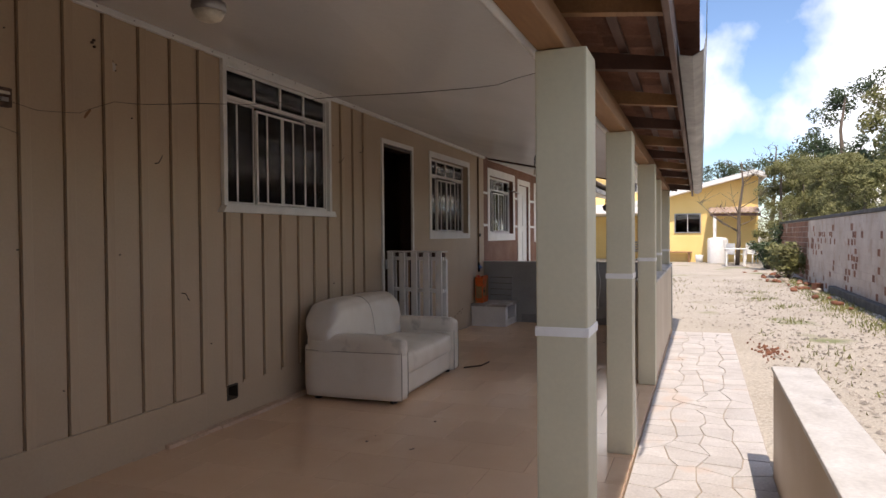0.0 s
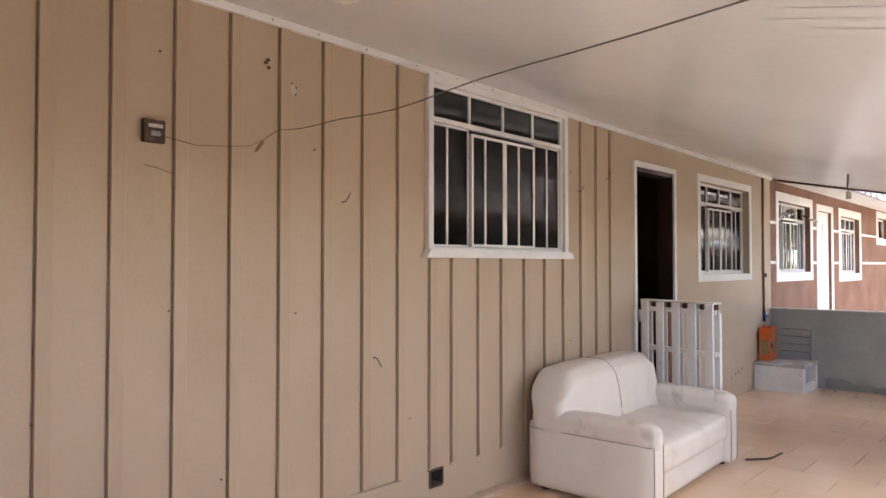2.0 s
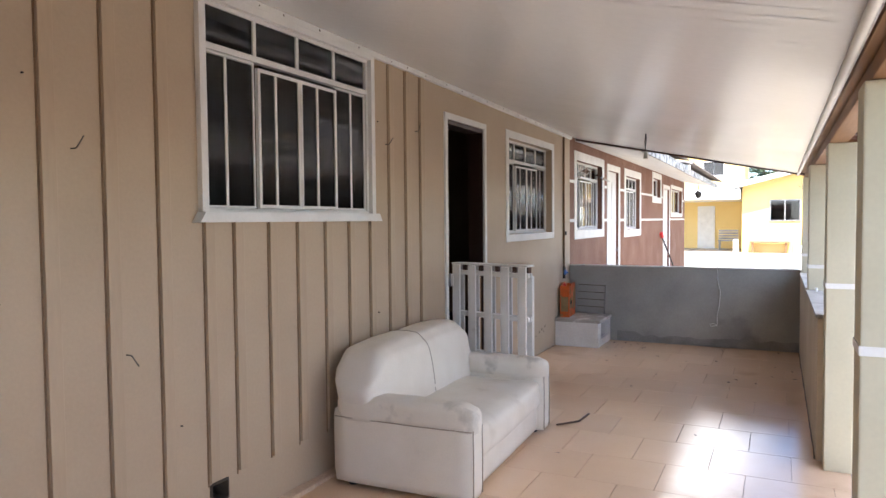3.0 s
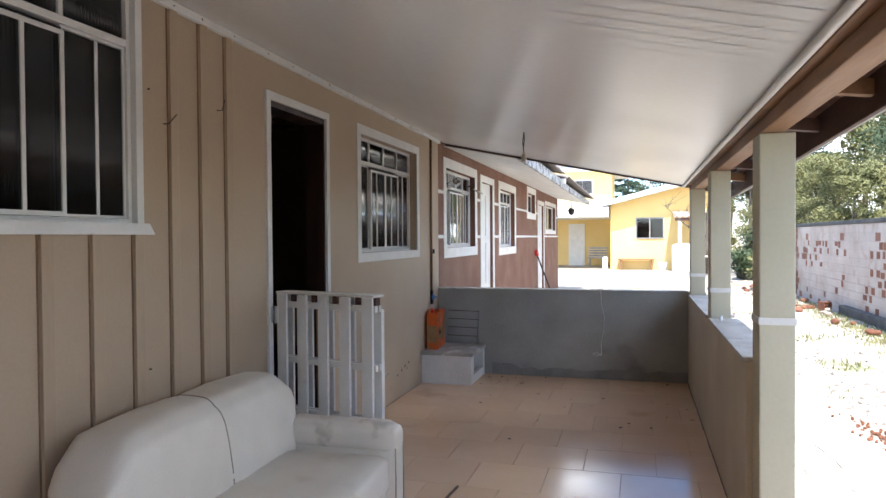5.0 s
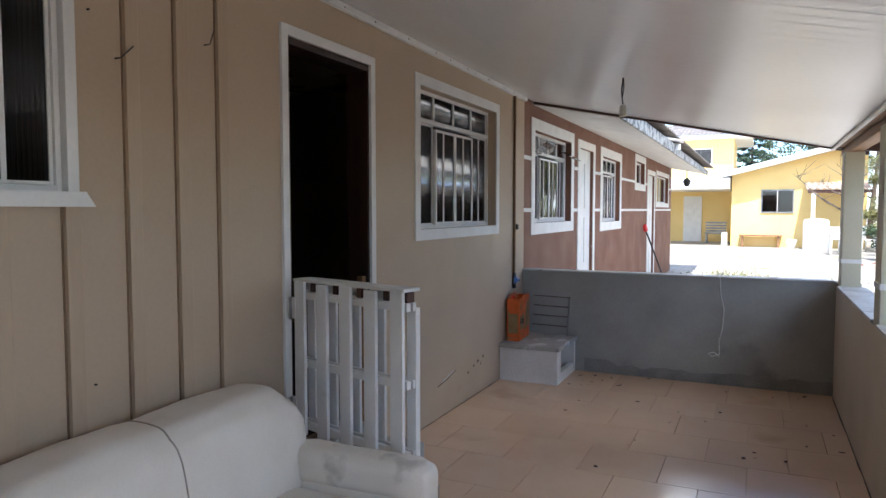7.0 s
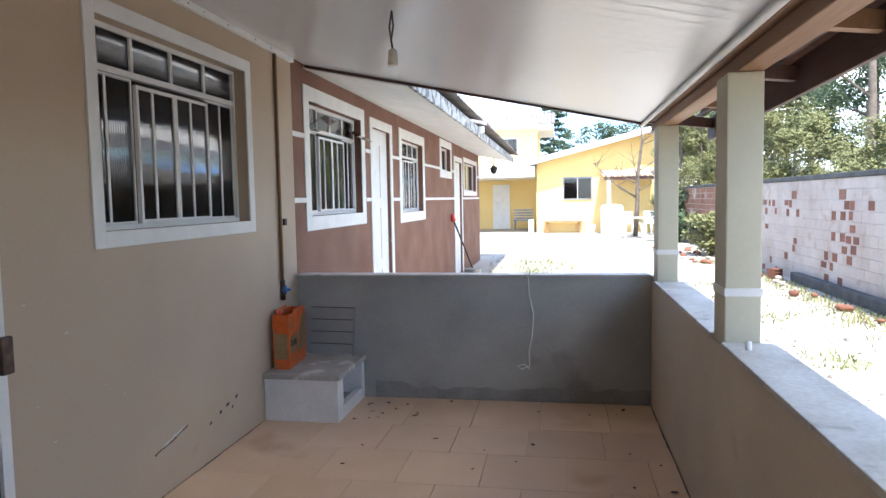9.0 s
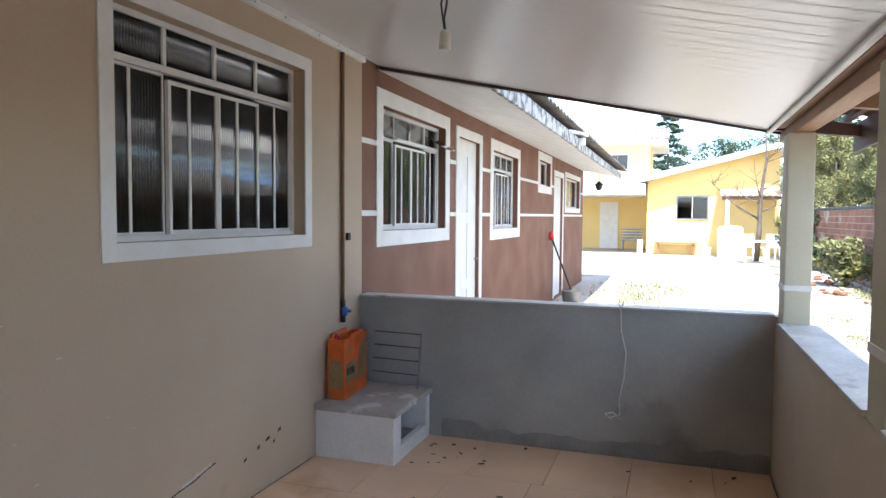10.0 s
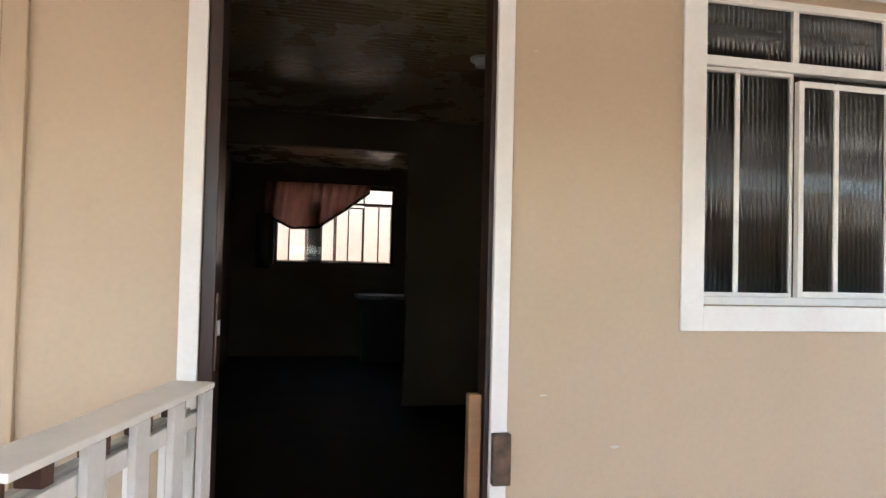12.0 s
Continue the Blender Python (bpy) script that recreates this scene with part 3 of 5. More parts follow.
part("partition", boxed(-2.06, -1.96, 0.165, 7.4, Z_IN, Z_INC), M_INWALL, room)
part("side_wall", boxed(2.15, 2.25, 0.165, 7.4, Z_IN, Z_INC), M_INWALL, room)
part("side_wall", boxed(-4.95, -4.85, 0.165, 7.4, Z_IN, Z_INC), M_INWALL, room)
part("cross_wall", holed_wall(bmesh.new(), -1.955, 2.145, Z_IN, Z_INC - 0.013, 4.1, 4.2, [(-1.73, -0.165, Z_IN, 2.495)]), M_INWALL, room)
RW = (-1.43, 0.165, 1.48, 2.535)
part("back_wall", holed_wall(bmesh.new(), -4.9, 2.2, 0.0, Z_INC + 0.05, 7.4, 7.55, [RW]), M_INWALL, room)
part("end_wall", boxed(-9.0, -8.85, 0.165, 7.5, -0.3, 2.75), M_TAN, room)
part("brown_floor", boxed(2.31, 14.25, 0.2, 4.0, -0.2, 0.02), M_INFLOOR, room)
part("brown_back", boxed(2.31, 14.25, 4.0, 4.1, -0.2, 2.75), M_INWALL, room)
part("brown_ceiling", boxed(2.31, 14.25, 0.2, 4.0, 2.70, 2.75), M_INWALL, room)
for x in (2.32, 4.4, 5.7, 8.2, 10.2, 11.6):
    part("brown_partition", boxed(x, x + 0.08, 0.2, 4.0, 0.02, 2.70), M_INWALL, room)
neighbour = setting(part("wall_neighbour", boxed(-6, 6, 9.2, 9.4, -0.3, 3.2), M_PINKWALL), "pale pink rendered wall behind the house", "wall")


# ---- windows and doors ----
def fluted(x0, x1, y, z0, z1, pitch=0.0175, depth=0.0036):
    """A pane with vertical flutes pressed into its outer face."""
    bm = bmesh.new()
    n = max(8, int((x1 - x0) / pitch * 8))
    fr, bk = [], []
    for i in range(n + 1):
        x = x0 + (x1 - x0) * i / n
        yy = y - depth * abs(math.sin(math.pi * (x - x0) / pitch))
        fr.append((bm.verts.new((x, yy, z0)), bm.verts.new((x, yy, z1))))
        bk.append((bm.verts.new((x, y + 0.003, z0)), bm.verts.new((x, y + 0.003, z1))))
    for i in range(n):
        bm.faces.new([fr[i][0], fr[i + 1][0], fr[i + 1][1], fr[i][1]]).smooth = True
        bm.faces.new([bk[i][1], bk[i + 1][1], bk[i + 1][0], bk[i][0]])
        bm.faces.new([fr[i][1], fr[i + 1][1], bk[i + 1][1], bk[i][1]])
        bm.faces.new([bk[i][0], bk[i + 1][0], fr[i + 1][0], fr[i][0]])
    bm.faces.new([fr[0][0], fr[0][1], bk[0][1], bk[0][0]])
    bm.faces.new([fr[n][1], fr[n][0], bk[n][0], bk[n][1]])
    return bm


def window(n, hole, label, y=0.06, trim_w=0.085, trim_out=0.008, glass_mat=None, sill=False, plain=False, fw=0.032, top_trim=None):
    x0, x1, z0, z1 = hole
    w = setting(thing("window_%d" % n, label, "window"), label, "window")
    if sill:
        bm = bmesh.new()
        tt = top_trim
        box(bm, x0 - trim_w, x0, -0.03, 0.02, z0, z1 + tt, 0.003)
        box(bm, x1, x1 + trim_w, -0.03, 0.02, z0, z1 + tt, 0.003)
        box(bm, x0, x1, -0.03, 0.02, z1, z1 + tt, 0.003)
        part("window_trim", bm, M_WHITE, w)
        bm = bmesh.new()
        slab_rows = [(x0 - trim_w - 0.04, z0 - 0.05), (x1 + trim_w + 0.04, z0 - 0.05), (x1 + trim_w + 0.005, z0), (x0 - trim_w - 0.005, z0)]
        a = [bm.verts.new((xx, -0.055, zz)) for xx, zz in slab_rows]
        b = [bm.verts.new((xx, 0.03, zz)) for xx, zz in slab_rows]
        bm.faces.new(a)
        bm.faces.new(b[::-1])
        for k in range(4):
            bm.faces.new([a[k], b[k], b[(k + 1) % 4], a[(k + 1) % 4]])
        part("window_sill", bm, M_WHITE, w, "white painted timber sill")
    else:
        bm = frame_ring(bmesh.new(), x0 - trim_w, x1 + trim_w, z0 - trim_w, z1 + trim_w, trim_w, -trim_out, 0.004)
        part("window_trim", bm, M_WHITE, w)
    yy = y
    part("window_frame", frame_ring(bmesh.new(), x0, x1, z0, z1, fw, yy, yy + 0.05), M_WHITE, w)
    ix0, ix1, iz0, iz1 = x0 + fw, x1 - fw, z0 + fw, z1 - fw
    if plain:
        part("pane", boxed(ix0, ix1, yy + 0.02, yy + 0.025, iz0, iz1), glass_mat, w)
        part("glazing_bar", boxed((ix0 + ix1) / 2 - 0.015, (ix0 + ix1) / 2 + 0.015, yy + 0.004, yy + 0.046, iz0, iz1), M_WHITE, w)
        return w
    pane_of = fluted if glass_mat in (M_RIBGLASS, M_RIBGLASS_DARK) else lambda a, b, y, c, d: boxed(a, b, y, y + 0.004, c, d)
    zt = iz0 + (iz1 - iz0) * 0.80
    q = (ix1 - ix0) / 4
    part("transom", boxed(ix0, ix1, yy + 0.002, yy + 0.045, zt - 0.016, zt + 0.016, 0.003), M_WHITE, w)
    for i in (1, 2, 3):
        part("glazing_bar", boxed(ix0 + q * i - 0.011, ix0 + q * i + 0.011, yy + 0.004, yy + 0.04, zt + 0.016, iz1, 0.002), M_WHITE, w)
    for i in range(4):
        part("pane", pane_of(ix0 + q * i + 0.011, ix0 + q * (i + 1) - 0.011, yy + 0.018, zt + 0.016, iz1), glass_mat, w)
    for i in (0, 1, 2, 3):
        a, b = ix0 + q * i, ix0 + q * (i + 1)
        slide = i in (1, 2)
        fy = yy - 0.012 if slide else yy + 0.012
        ring = frame_ring(bmesh.new(), a + 0.001, b - 0.001, iz0 + 0.001, zt - 0.018 - (0.028 if slide else 0), 0.019 if slide else 0.012, fy, fy + 0.022)
        part("sash", ring, M_WHITE, w)
        bar = a + (b - a) * (0.42, 0.41, 0.46, 0.54)[i]
        part("glazing_bar", boxed(bar - 0.009, bar + 0.009, fy + 0.002, fy + 0.018, iz0 + 0.012, zt - (0.055 if slide else 0.026), 0.002), M_WHITE, w)
        for k in range(2):
            c, d = (a + 0.012, bar - 0.009) if k == 0 else (bar + 0.009, b - 0.012)
            part("pane", pane_of(c, d, fy + 0.008, iz0 + 0.014, zt - 0.035), glass_mat, w)
    return w


window(1, W1, "white framed sliding window with ribbed glass and sill", y=0.0, trim_w=0.042, glass_mat=M_RIBGLASS_DARK, sill=True, fw=0.02, top_trim=0.06)
window(2, W2, "white framed sliding window with ribbed glass", y=0.072, trim_w=0.075, glass_mat=M_RIBGLASS, fw=0.025)


def brown_window(n, hole, label, **kw):
    w = window(n, hole, label, **kw)
    w.location.y = 0.02
    return w


brown_window(3, BW1, "white framed window with clear glass and tilted top panes", y=0.07, trim_w=0.12, glass_mat=M_CLEAR)
brown_window(4, BW2, "white framed window with pale drawn curtain", y=0.07, trim_w=0.13, glass_mat=M_RIBGLASS)
brown_window(5, BW3, "small white framed bathroom window", y=0.07, trim_w=0.13, glass_mat=M_RIBGLASS, plain=True)
brown_window(6, BW4, "wide white framed kitchen window", y=0.07, trim_w=0.10, glass_mat=M_CLEAR, plain=True)
# two top panes tilted open
for i, x in enumerate((2.79, 3.86)):
    win = bpy.data.objects["window_3"]
    bm = bmesh.new()
    box(bm, 0, 0.33, -0.004, 0.004, -0.11, 0.11, 0.001)
    p = part("tilted_pane", bm, M_CLEAR, win)
    p.matrix_basis = pose(x, -0.02, 2.175, 62 if i == 0 else -58)

# front door opening
door = setting(thing("door_1", "dark wood door frame with white trim, door open inward", "door"), "dark wood door frame with white trim, open", "door")
bm = bmesh.new()
x0, x1, z0, z1 = DOOR
box(bm, x0 - 0.048, x0, -0.016, 0.004, 0.02, z1 + 0.05, 0.003)
box(bm, x1, x1 + 0.048, -0.016, 0.004, 0.02, z1 + 0.05, 0.003)
box(bm, x0, x1, -0.016, 0.004, z1, z1 + 0.05, 0.003)
part("door_trim", bm, M_WHITE, door)
bm = bmesh.new()
box(bm, x0, x0 + 0.035, 0.006, 0.158, z0, z1, 0.003)
box(bm, x1 - 0.012, x1 + 0.022, 0.006, 0.062, z0, z1, 0.003)
box(bm, x1 + 0.009, x1 + 0.022, 0.063, 0.158, z0, z1)
box(bm, x0 + 0.035, x1 - 0.012, 0.006, 0.158, z1 - 0.035, z1, 0.003)
part("door_frame", bm, M_DOORWOOD, door)
leaf = part("door_leaf", boxed(x0 - 0.59, x0 + 0.03, 0.172, 0.208, z0 + 0.008, z1 - 0.04, 0.004), M_DOORWOOD, door, "dark varnished door leaf standing open")
lock = part("lock_plate", boxed(x0 + 0.034, x0 + 0.04, 0.03, 0.062, 1.20, 1.40, 0.002), M_RUST, door, "worn metal strike plate")
part("bolt", boxed(x0 + 0.038, x0 + 0.047, 0.038, 0.054, 1.29, 1.33, 0.002), M_METAL, lock)
step = setting(part("doorstep", boxed(-1.60, -0.45, -0.30, 0.006, -0.012, 0.13, 0.012), M_CEMENT), "grey cement step under the front door", "step")
part("threshold", boxed(x0, x1, -0.02, 0.16, 0.13, z0, 0.008), M_CEMENT, step)

# white doors of the brown house
def panel_door(n, hole, label):
    x0, x1, z0, z1 = hole
    d = setting(thing("door_%d" % n, label, "door"), label, "door")
    bm = bmesh.new()
    box(bm, x0 - 0.1, x0, 0.008, 0.024, z0, z1 + 0.1, 0.003)
    box(bm, x1, x1 + 0.1, 0.008, 0.024, z0, z1 + 0.1, 0.003)
    box(bm, x0, x1, 0.008, 0.024, z1, z1 + 0.1, 0.003)
    part("door_trim", bm, M_WHITE, d)
    leaf = part("door_leaf", boxed(x0, x1, 0.06, 0.10, z0, z1, 0.003), M_WHITE, d)
    for k in range(2):
        for j in range(3):
            w = (x1 - x0 - 0.24) / 2
            a = x0 + 0.08 + k * (w + 0.08)
            b = z0 + 0.12 + j * 0.72
            part("door_panel", boxed(a, a + w, 0.05, 0.06, b, b + 0.6, 0.004), M_WHITE, leaf)
    part("door_handle", tubed([(x1 - 0.06, 0.06, 1.02), (x1 - 0.06, 0.015, 1.02), (x1 - 0.17, 0.015, 1.02)], 0.009), M_METAL, d)
    return d


panel_door(2, BDOOR, "white painted panel door of the brown house")
panel_door(3, BDOOR2, "white painted back door of the brown house")

# back room window with its curtain
bwin = window(7, RW, "dark framed back room window with draped curtain", y=0.0, trim_w=0.0001, glass_mat=M_CLEAR, sill=False)
bwin.location = (0, 7.42, 0)
for o in bwin.children:
    if o.name.startswith(("window_trim", "window_frame", "transom", "glazing_bar", "sash")):
        o.data.materials[0] = M_DOORWOOD
curtain = thing("curtain", "dusty pink curtain swagged across a window", "curtain")
bm = bmesh.new()
n = 54
cols = []
SWAG = [(-1.56, 2.10), (-1.43, 2.06), (-1.20, 1.95), (-0.86, 1.975), (-0.55, 2.19), (-0.18, 2.47)]
for i in range(n + 1):
    x = -1.56 + 1.38 * i / n
    (xa, za), (xb, zb) = next((p, q) for p, q in zip(SWAG, SWAG[1:]) if x <= q[0] + 1e-6)
    e = (x - xa) / (xb - xa)
    low = za + (zb - za) * e * e * (3 - 2 * e)
    cols.append([bm.verts.new((x, 7.33 + 0.022 * math.sin(i * 1.3 + 0.5 * k) + 0.008 * k, 2.56 - (2.56 - low) * k / 6)) for k in range(7)])
for a, b in zip(cols, cols[1:]):
    for k in range(6):
        bm.faces.new([a[k], b[k], b[k + 1], a[k + 1]]).smooth = True
part("cloth", bm, M_CURTAIN, curtain)
part("hem", tubed([(x, 7.375, z) for x, z in SWAG], 0.02, 6), M_DOORWOOD, curtain, "dark hem band")
part("tied_tail", soft_box(-1.66, -1.44, 7.27, 7.33, 1.42, 2.12, 0.03, 0.02, 5, 0.02, 5), M_DOORWOOD, curtain, "dark tied curtain tail")
part("mullion", boxed(-0.99, -0.80, 0.0, 0.05, RW[2], RW[3] - 0.2, 0.004), M_DOORWOOD, bwin)
part("curtain_rod", tubed([(-1.65, 7.33, 2.57), (0.25, 7.33, 2.57)], 0.012), M_DARKWOOD, curtain)

# boarded fence seen through the back room window
M_PINKBOARD = material("pinkish_fence_board", (0.31, 0.215, 0.17), (0.26, 0.18, 0.14), 0.8, 2, 40, 0.2, stretch=(0.15, 1, 1), per="object")
back_fence = setting(thing("back_fence", "pinkish boarded fence behind the house", "fence"), "pinkish boarded fence behind the house", "fence")
for k in range(16):
    part("board", boxed(-7.0, 6.0, 10.6 + 0.012 * (k % 2), 10.64 + 0.012 * (k % 2), -0.15 + 0.19 * k, 0.035 + 0.19 * k, 0.004), M_PINKBOARD, back_fence)
for x in (-6.0, -3.6, -1.3, 1.1, 3.5):
    part("fence_post", boxed(x, x + 0.09, 10.66, 10.75, -0.2, 2.9, 0.005), M_PINKBOARD, back_fence)

# ---- things on the porch ----
def sofa():
    s = thing("sofa", "cream leatherette two-seat sofa with dirty arms, against the wall", "sofa", pose(-2.385, -0.54, 0, 0, 0, 2.0))
    L, D = 0.75, 0.44
    part("base", soft_box(-L + 0.02, L - 0.02, -D + 0.05, D - 0.02, 0.03, 0.30, 0.02, 0.004), M_SOFA, s)
    part("seat", soft_box(-L + 0.155, L - 0.155, -D + 0.012, D - 0.2, 0.20, 0.40, 0.05, 0.02, 11, 0.008, 3), M_SOFA, s)
    # one long rounded back with sloping shoulders and a sewn groove in the middle
    bm = soft_box(-L + 0.015, L - 0.015, D - 0.32, D - 0.02, 0.33, 0.785, 0.08, 0.022, 17, 0.008, 7)
    for v in bm.verts:
        x, y, z = v.co
        over = max(0.0, x - (L - 0.155), 0.95 * (-x - (L - 0.19)))
        z -= over * 1.05 * max(0.0, z - 0.52) / 0.27
        y += 0.16 * (z - 0.42) + 0.35 * over * max(0.0, z - 0.46)
        if y < D - 0.14:
            y += 0.016 * math.exp(-(x / 0.035) ** 2)
        z -= 0.010 * math.exp(-(x / 0.03) ** 2) * (z > 0.7)
        v.co = Vector((x, y, z))
    seam = sorted((v.co.copy() for v in bm.verts if abs(v.co.x) < 0.012 and (v.co.y < D - 0.2 or v.co.z > 0.7) and v.co.z > 0.38), key=lambda c: math.atan2(c.z - 0.45, c.y - (D - 0.12)), reverse=True)
    part("backrest", bm, M_SOFA, s)
    part("back_frame", soft_box(-L + 0.01, L - 0.01, D - 0.13, D, 0.06, 0.46, 0.03, 0.006), M_SOFA, s)
    part("centre_seam", tubed(seam, 0.004, 6), M_PIPING, s, "dark grimy seam cord")
    for sx in (-1, 1):
        a, b = sorted((sx * L, sx * (L - 0.155)))
        arm = part("armrest", soft_box(a, b, -D, D - 0.02, 0.03, 0.445, 0.018, 0.004, 9), M_SOFA, s)
        top = soft_box(a - 0.004, b + 0.004, -D - 0.008, D - 0.03, 0.385, 0.54, 0.045, 0.006, 11, 0.006, 11 + sx)
        for v in top.verts:
            drop = max(0.0, (-D + 0.10) - v.co.y)
            v.co.z -= 1.6 * drop * drop + 0.012 * (v.co.y > D - 0.3)
        part("arm_pad", top, M_SOFA_DIRTY, arm, "cream arm pad smudged with grey dirt")
        ox = sx * (L + 0.003)
        part("side_piping", tubed([(ox, -D + 0.0, 0.415), (ox, -0.1, 0.41), (ox, D - 0.03, 0.412)], 0.004, 6), M_PIPING, arm)
        for q in (a + 0.012, b - 0.012):
            part("front_piping", tubed([(q, -D - 0.002, 0.045), (q, -D - 0.004, 0.25), (q, -D - 0.002, 0.42)], 0.0035, 6), M_PIPING, arm)
    for x in (-L + 0.08, L - 0.08):
        for y in (-D + 0.1, D - 0.1):
            part("foot", lathe(bmesh.new(), [(0.03, 0.0), (0.034, 0.012), (0.034, 0.036)], (x, y, 0), 12), M_BLACK, s)


sofa()


def gate():
    g = thing("safety_gate", "white painted slatted wooden gate standing open by the door", "gate", pose(-1.335, -0.07, 0.008, 0, 0, -14.5))
    # local: x is the thickness, -y the length
    z0, z1, ln = 0.42, 1.17, 0.73
    for k, y in enumerate((0.045, 0.205, 0.365, 0.525, 0.685)):
        part("slat", boxed(-0.05, -0.032, -y - 0.036, -y + 0.036, z0 + 0.008 * math.sin(y * 40), z1 - 0.004 * (k % 2), 0.003), M_WHITE, g)
    for k, y in enumerate((0.035, 0.19, 0.35, 0.51)):
        part("slat", boxed(0.03, 0.046, -y - 0.028, -y + 0.028, z0 - 0.006 * (k % 2), z1 - 0.001, 0.003), M_GATEBACK, g)
    part("end_slat", boxed(0.022, 0.05, -ln - 0.004, -ln + 0.05, z0 - 0.03, z1 - 0.07, 0.004), M_WHITE, g)
    for z in (0.47, 0.775, 1.105):
        part("rail", boxed(-0.031, -0.006, -ln, -0.01, z - 0.018, z + 0.018, 0.003), M_WHITE, g)
        part("rail", boxed(0.008, 0.029, -ln, -0.01, z - 0.018, z + 0.018, 0.003), M_GATEBACK, g)
    part("top_rail", boxed(-0.054, 0.05, -ln - 0.004, -0.004, z1 + 0.0005, z1 + 0.015, 0.004), M_WHITE, g)
    for y in (0.115, 0.275, 0.435, 0.60, 0.712):
        part("spacer_block", boxed(-0.024, 0.02, -y - 0.016, -y + 0.016, 1.124, z1 - 0.002, 0.002), M_DARKWOOD, g, "bare brown wooden block")
    for z in (0.55, 1.04):
        h = part("hinge", boxed(-0.055, -0.03, -0.02, 0.035, z - 0.05, z + 0.05, 0.003), M_WHITE, g)
        part("hinge_pin", tubed([(-0.058, 0.008, z - 0.055), (-0.058, 0.008, z + 0.055)], 0.007), M_METAL, h)


gate()

stop = thing("gate_latch_block", "weathered wooden latch block fixed to the door trim", "wooden block")
part("block", boxed(-0.574, -0.522, -0.045, -0.0165, 0.895, 1.035, 0.006), M_RUST, stop)
stick = thing("wooden_stile", "orange varnished wooden post inside the door", "wooden post")
part("stile", boxed(-0.628, -0.59, 0.02, 0.06, 0.26, 1.13, 0.006), M_WOOD, stick)


def storage_box():
    """A low masonry box with a slab top, open at its side."""
    b = thing("masonry_step_box", "white painted masonry box with worn slab top in the corner", "masonry box")
    x0, x1, y0, y1 = 1.635, 2.262, -0.535, -0.004
    part("corner_pier", boxed(x0 + 0.052, x0 + 0.12, y0 + 0.001, y0 + 0.06, -0.012, 0.292, 0.005), M_DIRTYWHITE, b)
    part("front_panel", boxed(x0, x0 + 0.05, y0, y1, -0.012, 0.292, 0.006), M_DIRTYWHITE, b)
    part("back_panel", boxed(x1 - 0.06, x1, y0, y1, -0.012, 0.292, 0.006), M_DIRTYWHITE, b)
    part("floor_panel", boxed(x0 + 0.052, x1 - 0.062, y0 + 0.062, -0.121, -0.012, 0.05, 0.004), M_CEMENT, b)
    part("rear_panel", boxed(x0 + 0.052, x1 - 0.062, -0.12, y1, 0.05, 0.292, 0.003), M_CEMENT, b)
    part("front_rim", boxed(x0 + 0.122, x1 - 0.062, y0 + 0.002, y0 + 0.05, -0.012, 0.085, 0.004), M_DIRTYWHITE, b)
    part("slab_top", boxed(x0 - 0.02, x1, y0 - 0.02, y1, 0.294, 0.332, 0.007), M_WORNSLAB, b, "worn stone slab top")


storage_box()


def bag():
    """A printed cardboard carrier box with its flaps open."""
    b = thing("orange_carton", "orange and brown printed carton standing on the masonry box", "carton", pose(1.735, -0.035, 0.333, 0, 0, 5))
    w, d, h = 0.40, 0.115, 0.385
    shell = bmesh.new()
    box(shell, 0, w, -d, -d + 0.005, 0, h, 0.001)
    box(shell, 0, w, -0.005, 0, 0, h, 0.001)
    box(shell, 0, 0.005, -d + 0.006, -0.006, 0, h, 0.001)
    box(shell, w - 0.005, w, -d + 0.006, -0.006, 0, h, 0.001)
    box(shell, 0.006, w - 0.006, -d + 0.006, -0.006, 0, 0.005, 0)
    part("shell", shell, M_ORANGE, b)
    part("side_print", boxed(-0.0015, -0.0002, -d + 0.012, -0.012, 0.07, 0.25), M_TANPRINT, b)
    bm = bmesh.new()
    vs = [bm.verts.new((x, -d - 0.001, z)) for x, z in ((0.2, 0.08), (0.37, 0.10), (0.385, 0.36), (0.30, 0.33), (0.24, 0.24))]
    bm.faces.new(vs)
    part("front_print", bm, M_TANPRINT, b)
    bm = bmesh.new()
    bm.faces.new([bm.verts.new((x, -d - 0.001, z)) for x, z in ((0.02, 0.10), (0.19, 0.10), (0.19, 0.24), (0.02, 0.22))])
    part("front_print", bm, M_TANPRINT, b)
    for k in range(3):
        part("lettering_bar", boxed(0.04 + 0.045 * k, 0.07 + 0.045 * k, -d - 0.003, -d - 0.001, 0.15, 0.195), M_BLACK, b)
    for y in (-d, -0.003):
        flap = boxed(0.08, 0.32, -0.002, 0.002, 0, 0.03, 0.001)
        part("flap", flap, M_ORANGE, b).matrix_basis = pose(0, y, h - 0.002, 20 if y < -0.05 else -15)
    part("cap", lathe(bmesh.new(), [(0.014, 0), (0.016, 0.012), (0.012, 0.028), (0.006, 0.034)], (0.03, -0.05, h - 0.004), 12), M_RED, b, "red plastic cap")


bag()

rack = thing("wire_rack", "rusty thin wire rack leaning on the end wall", "wire rack")
part("upright", tubed([(2.18, -0.475, 0.333), (2.255, -0.475, 0.70)], 0.007), M_METAL, rack)
for k in range(4):
    z = 0.69 - 0.09 * k
    xx = 2.18 + 0.075 * (z - 0.333) / 0.367
    part("wire", tubed([(xx, -0.475, z), (xx, -0.13, z + 0.006)], 0.004, 6), M_RUST, rack)

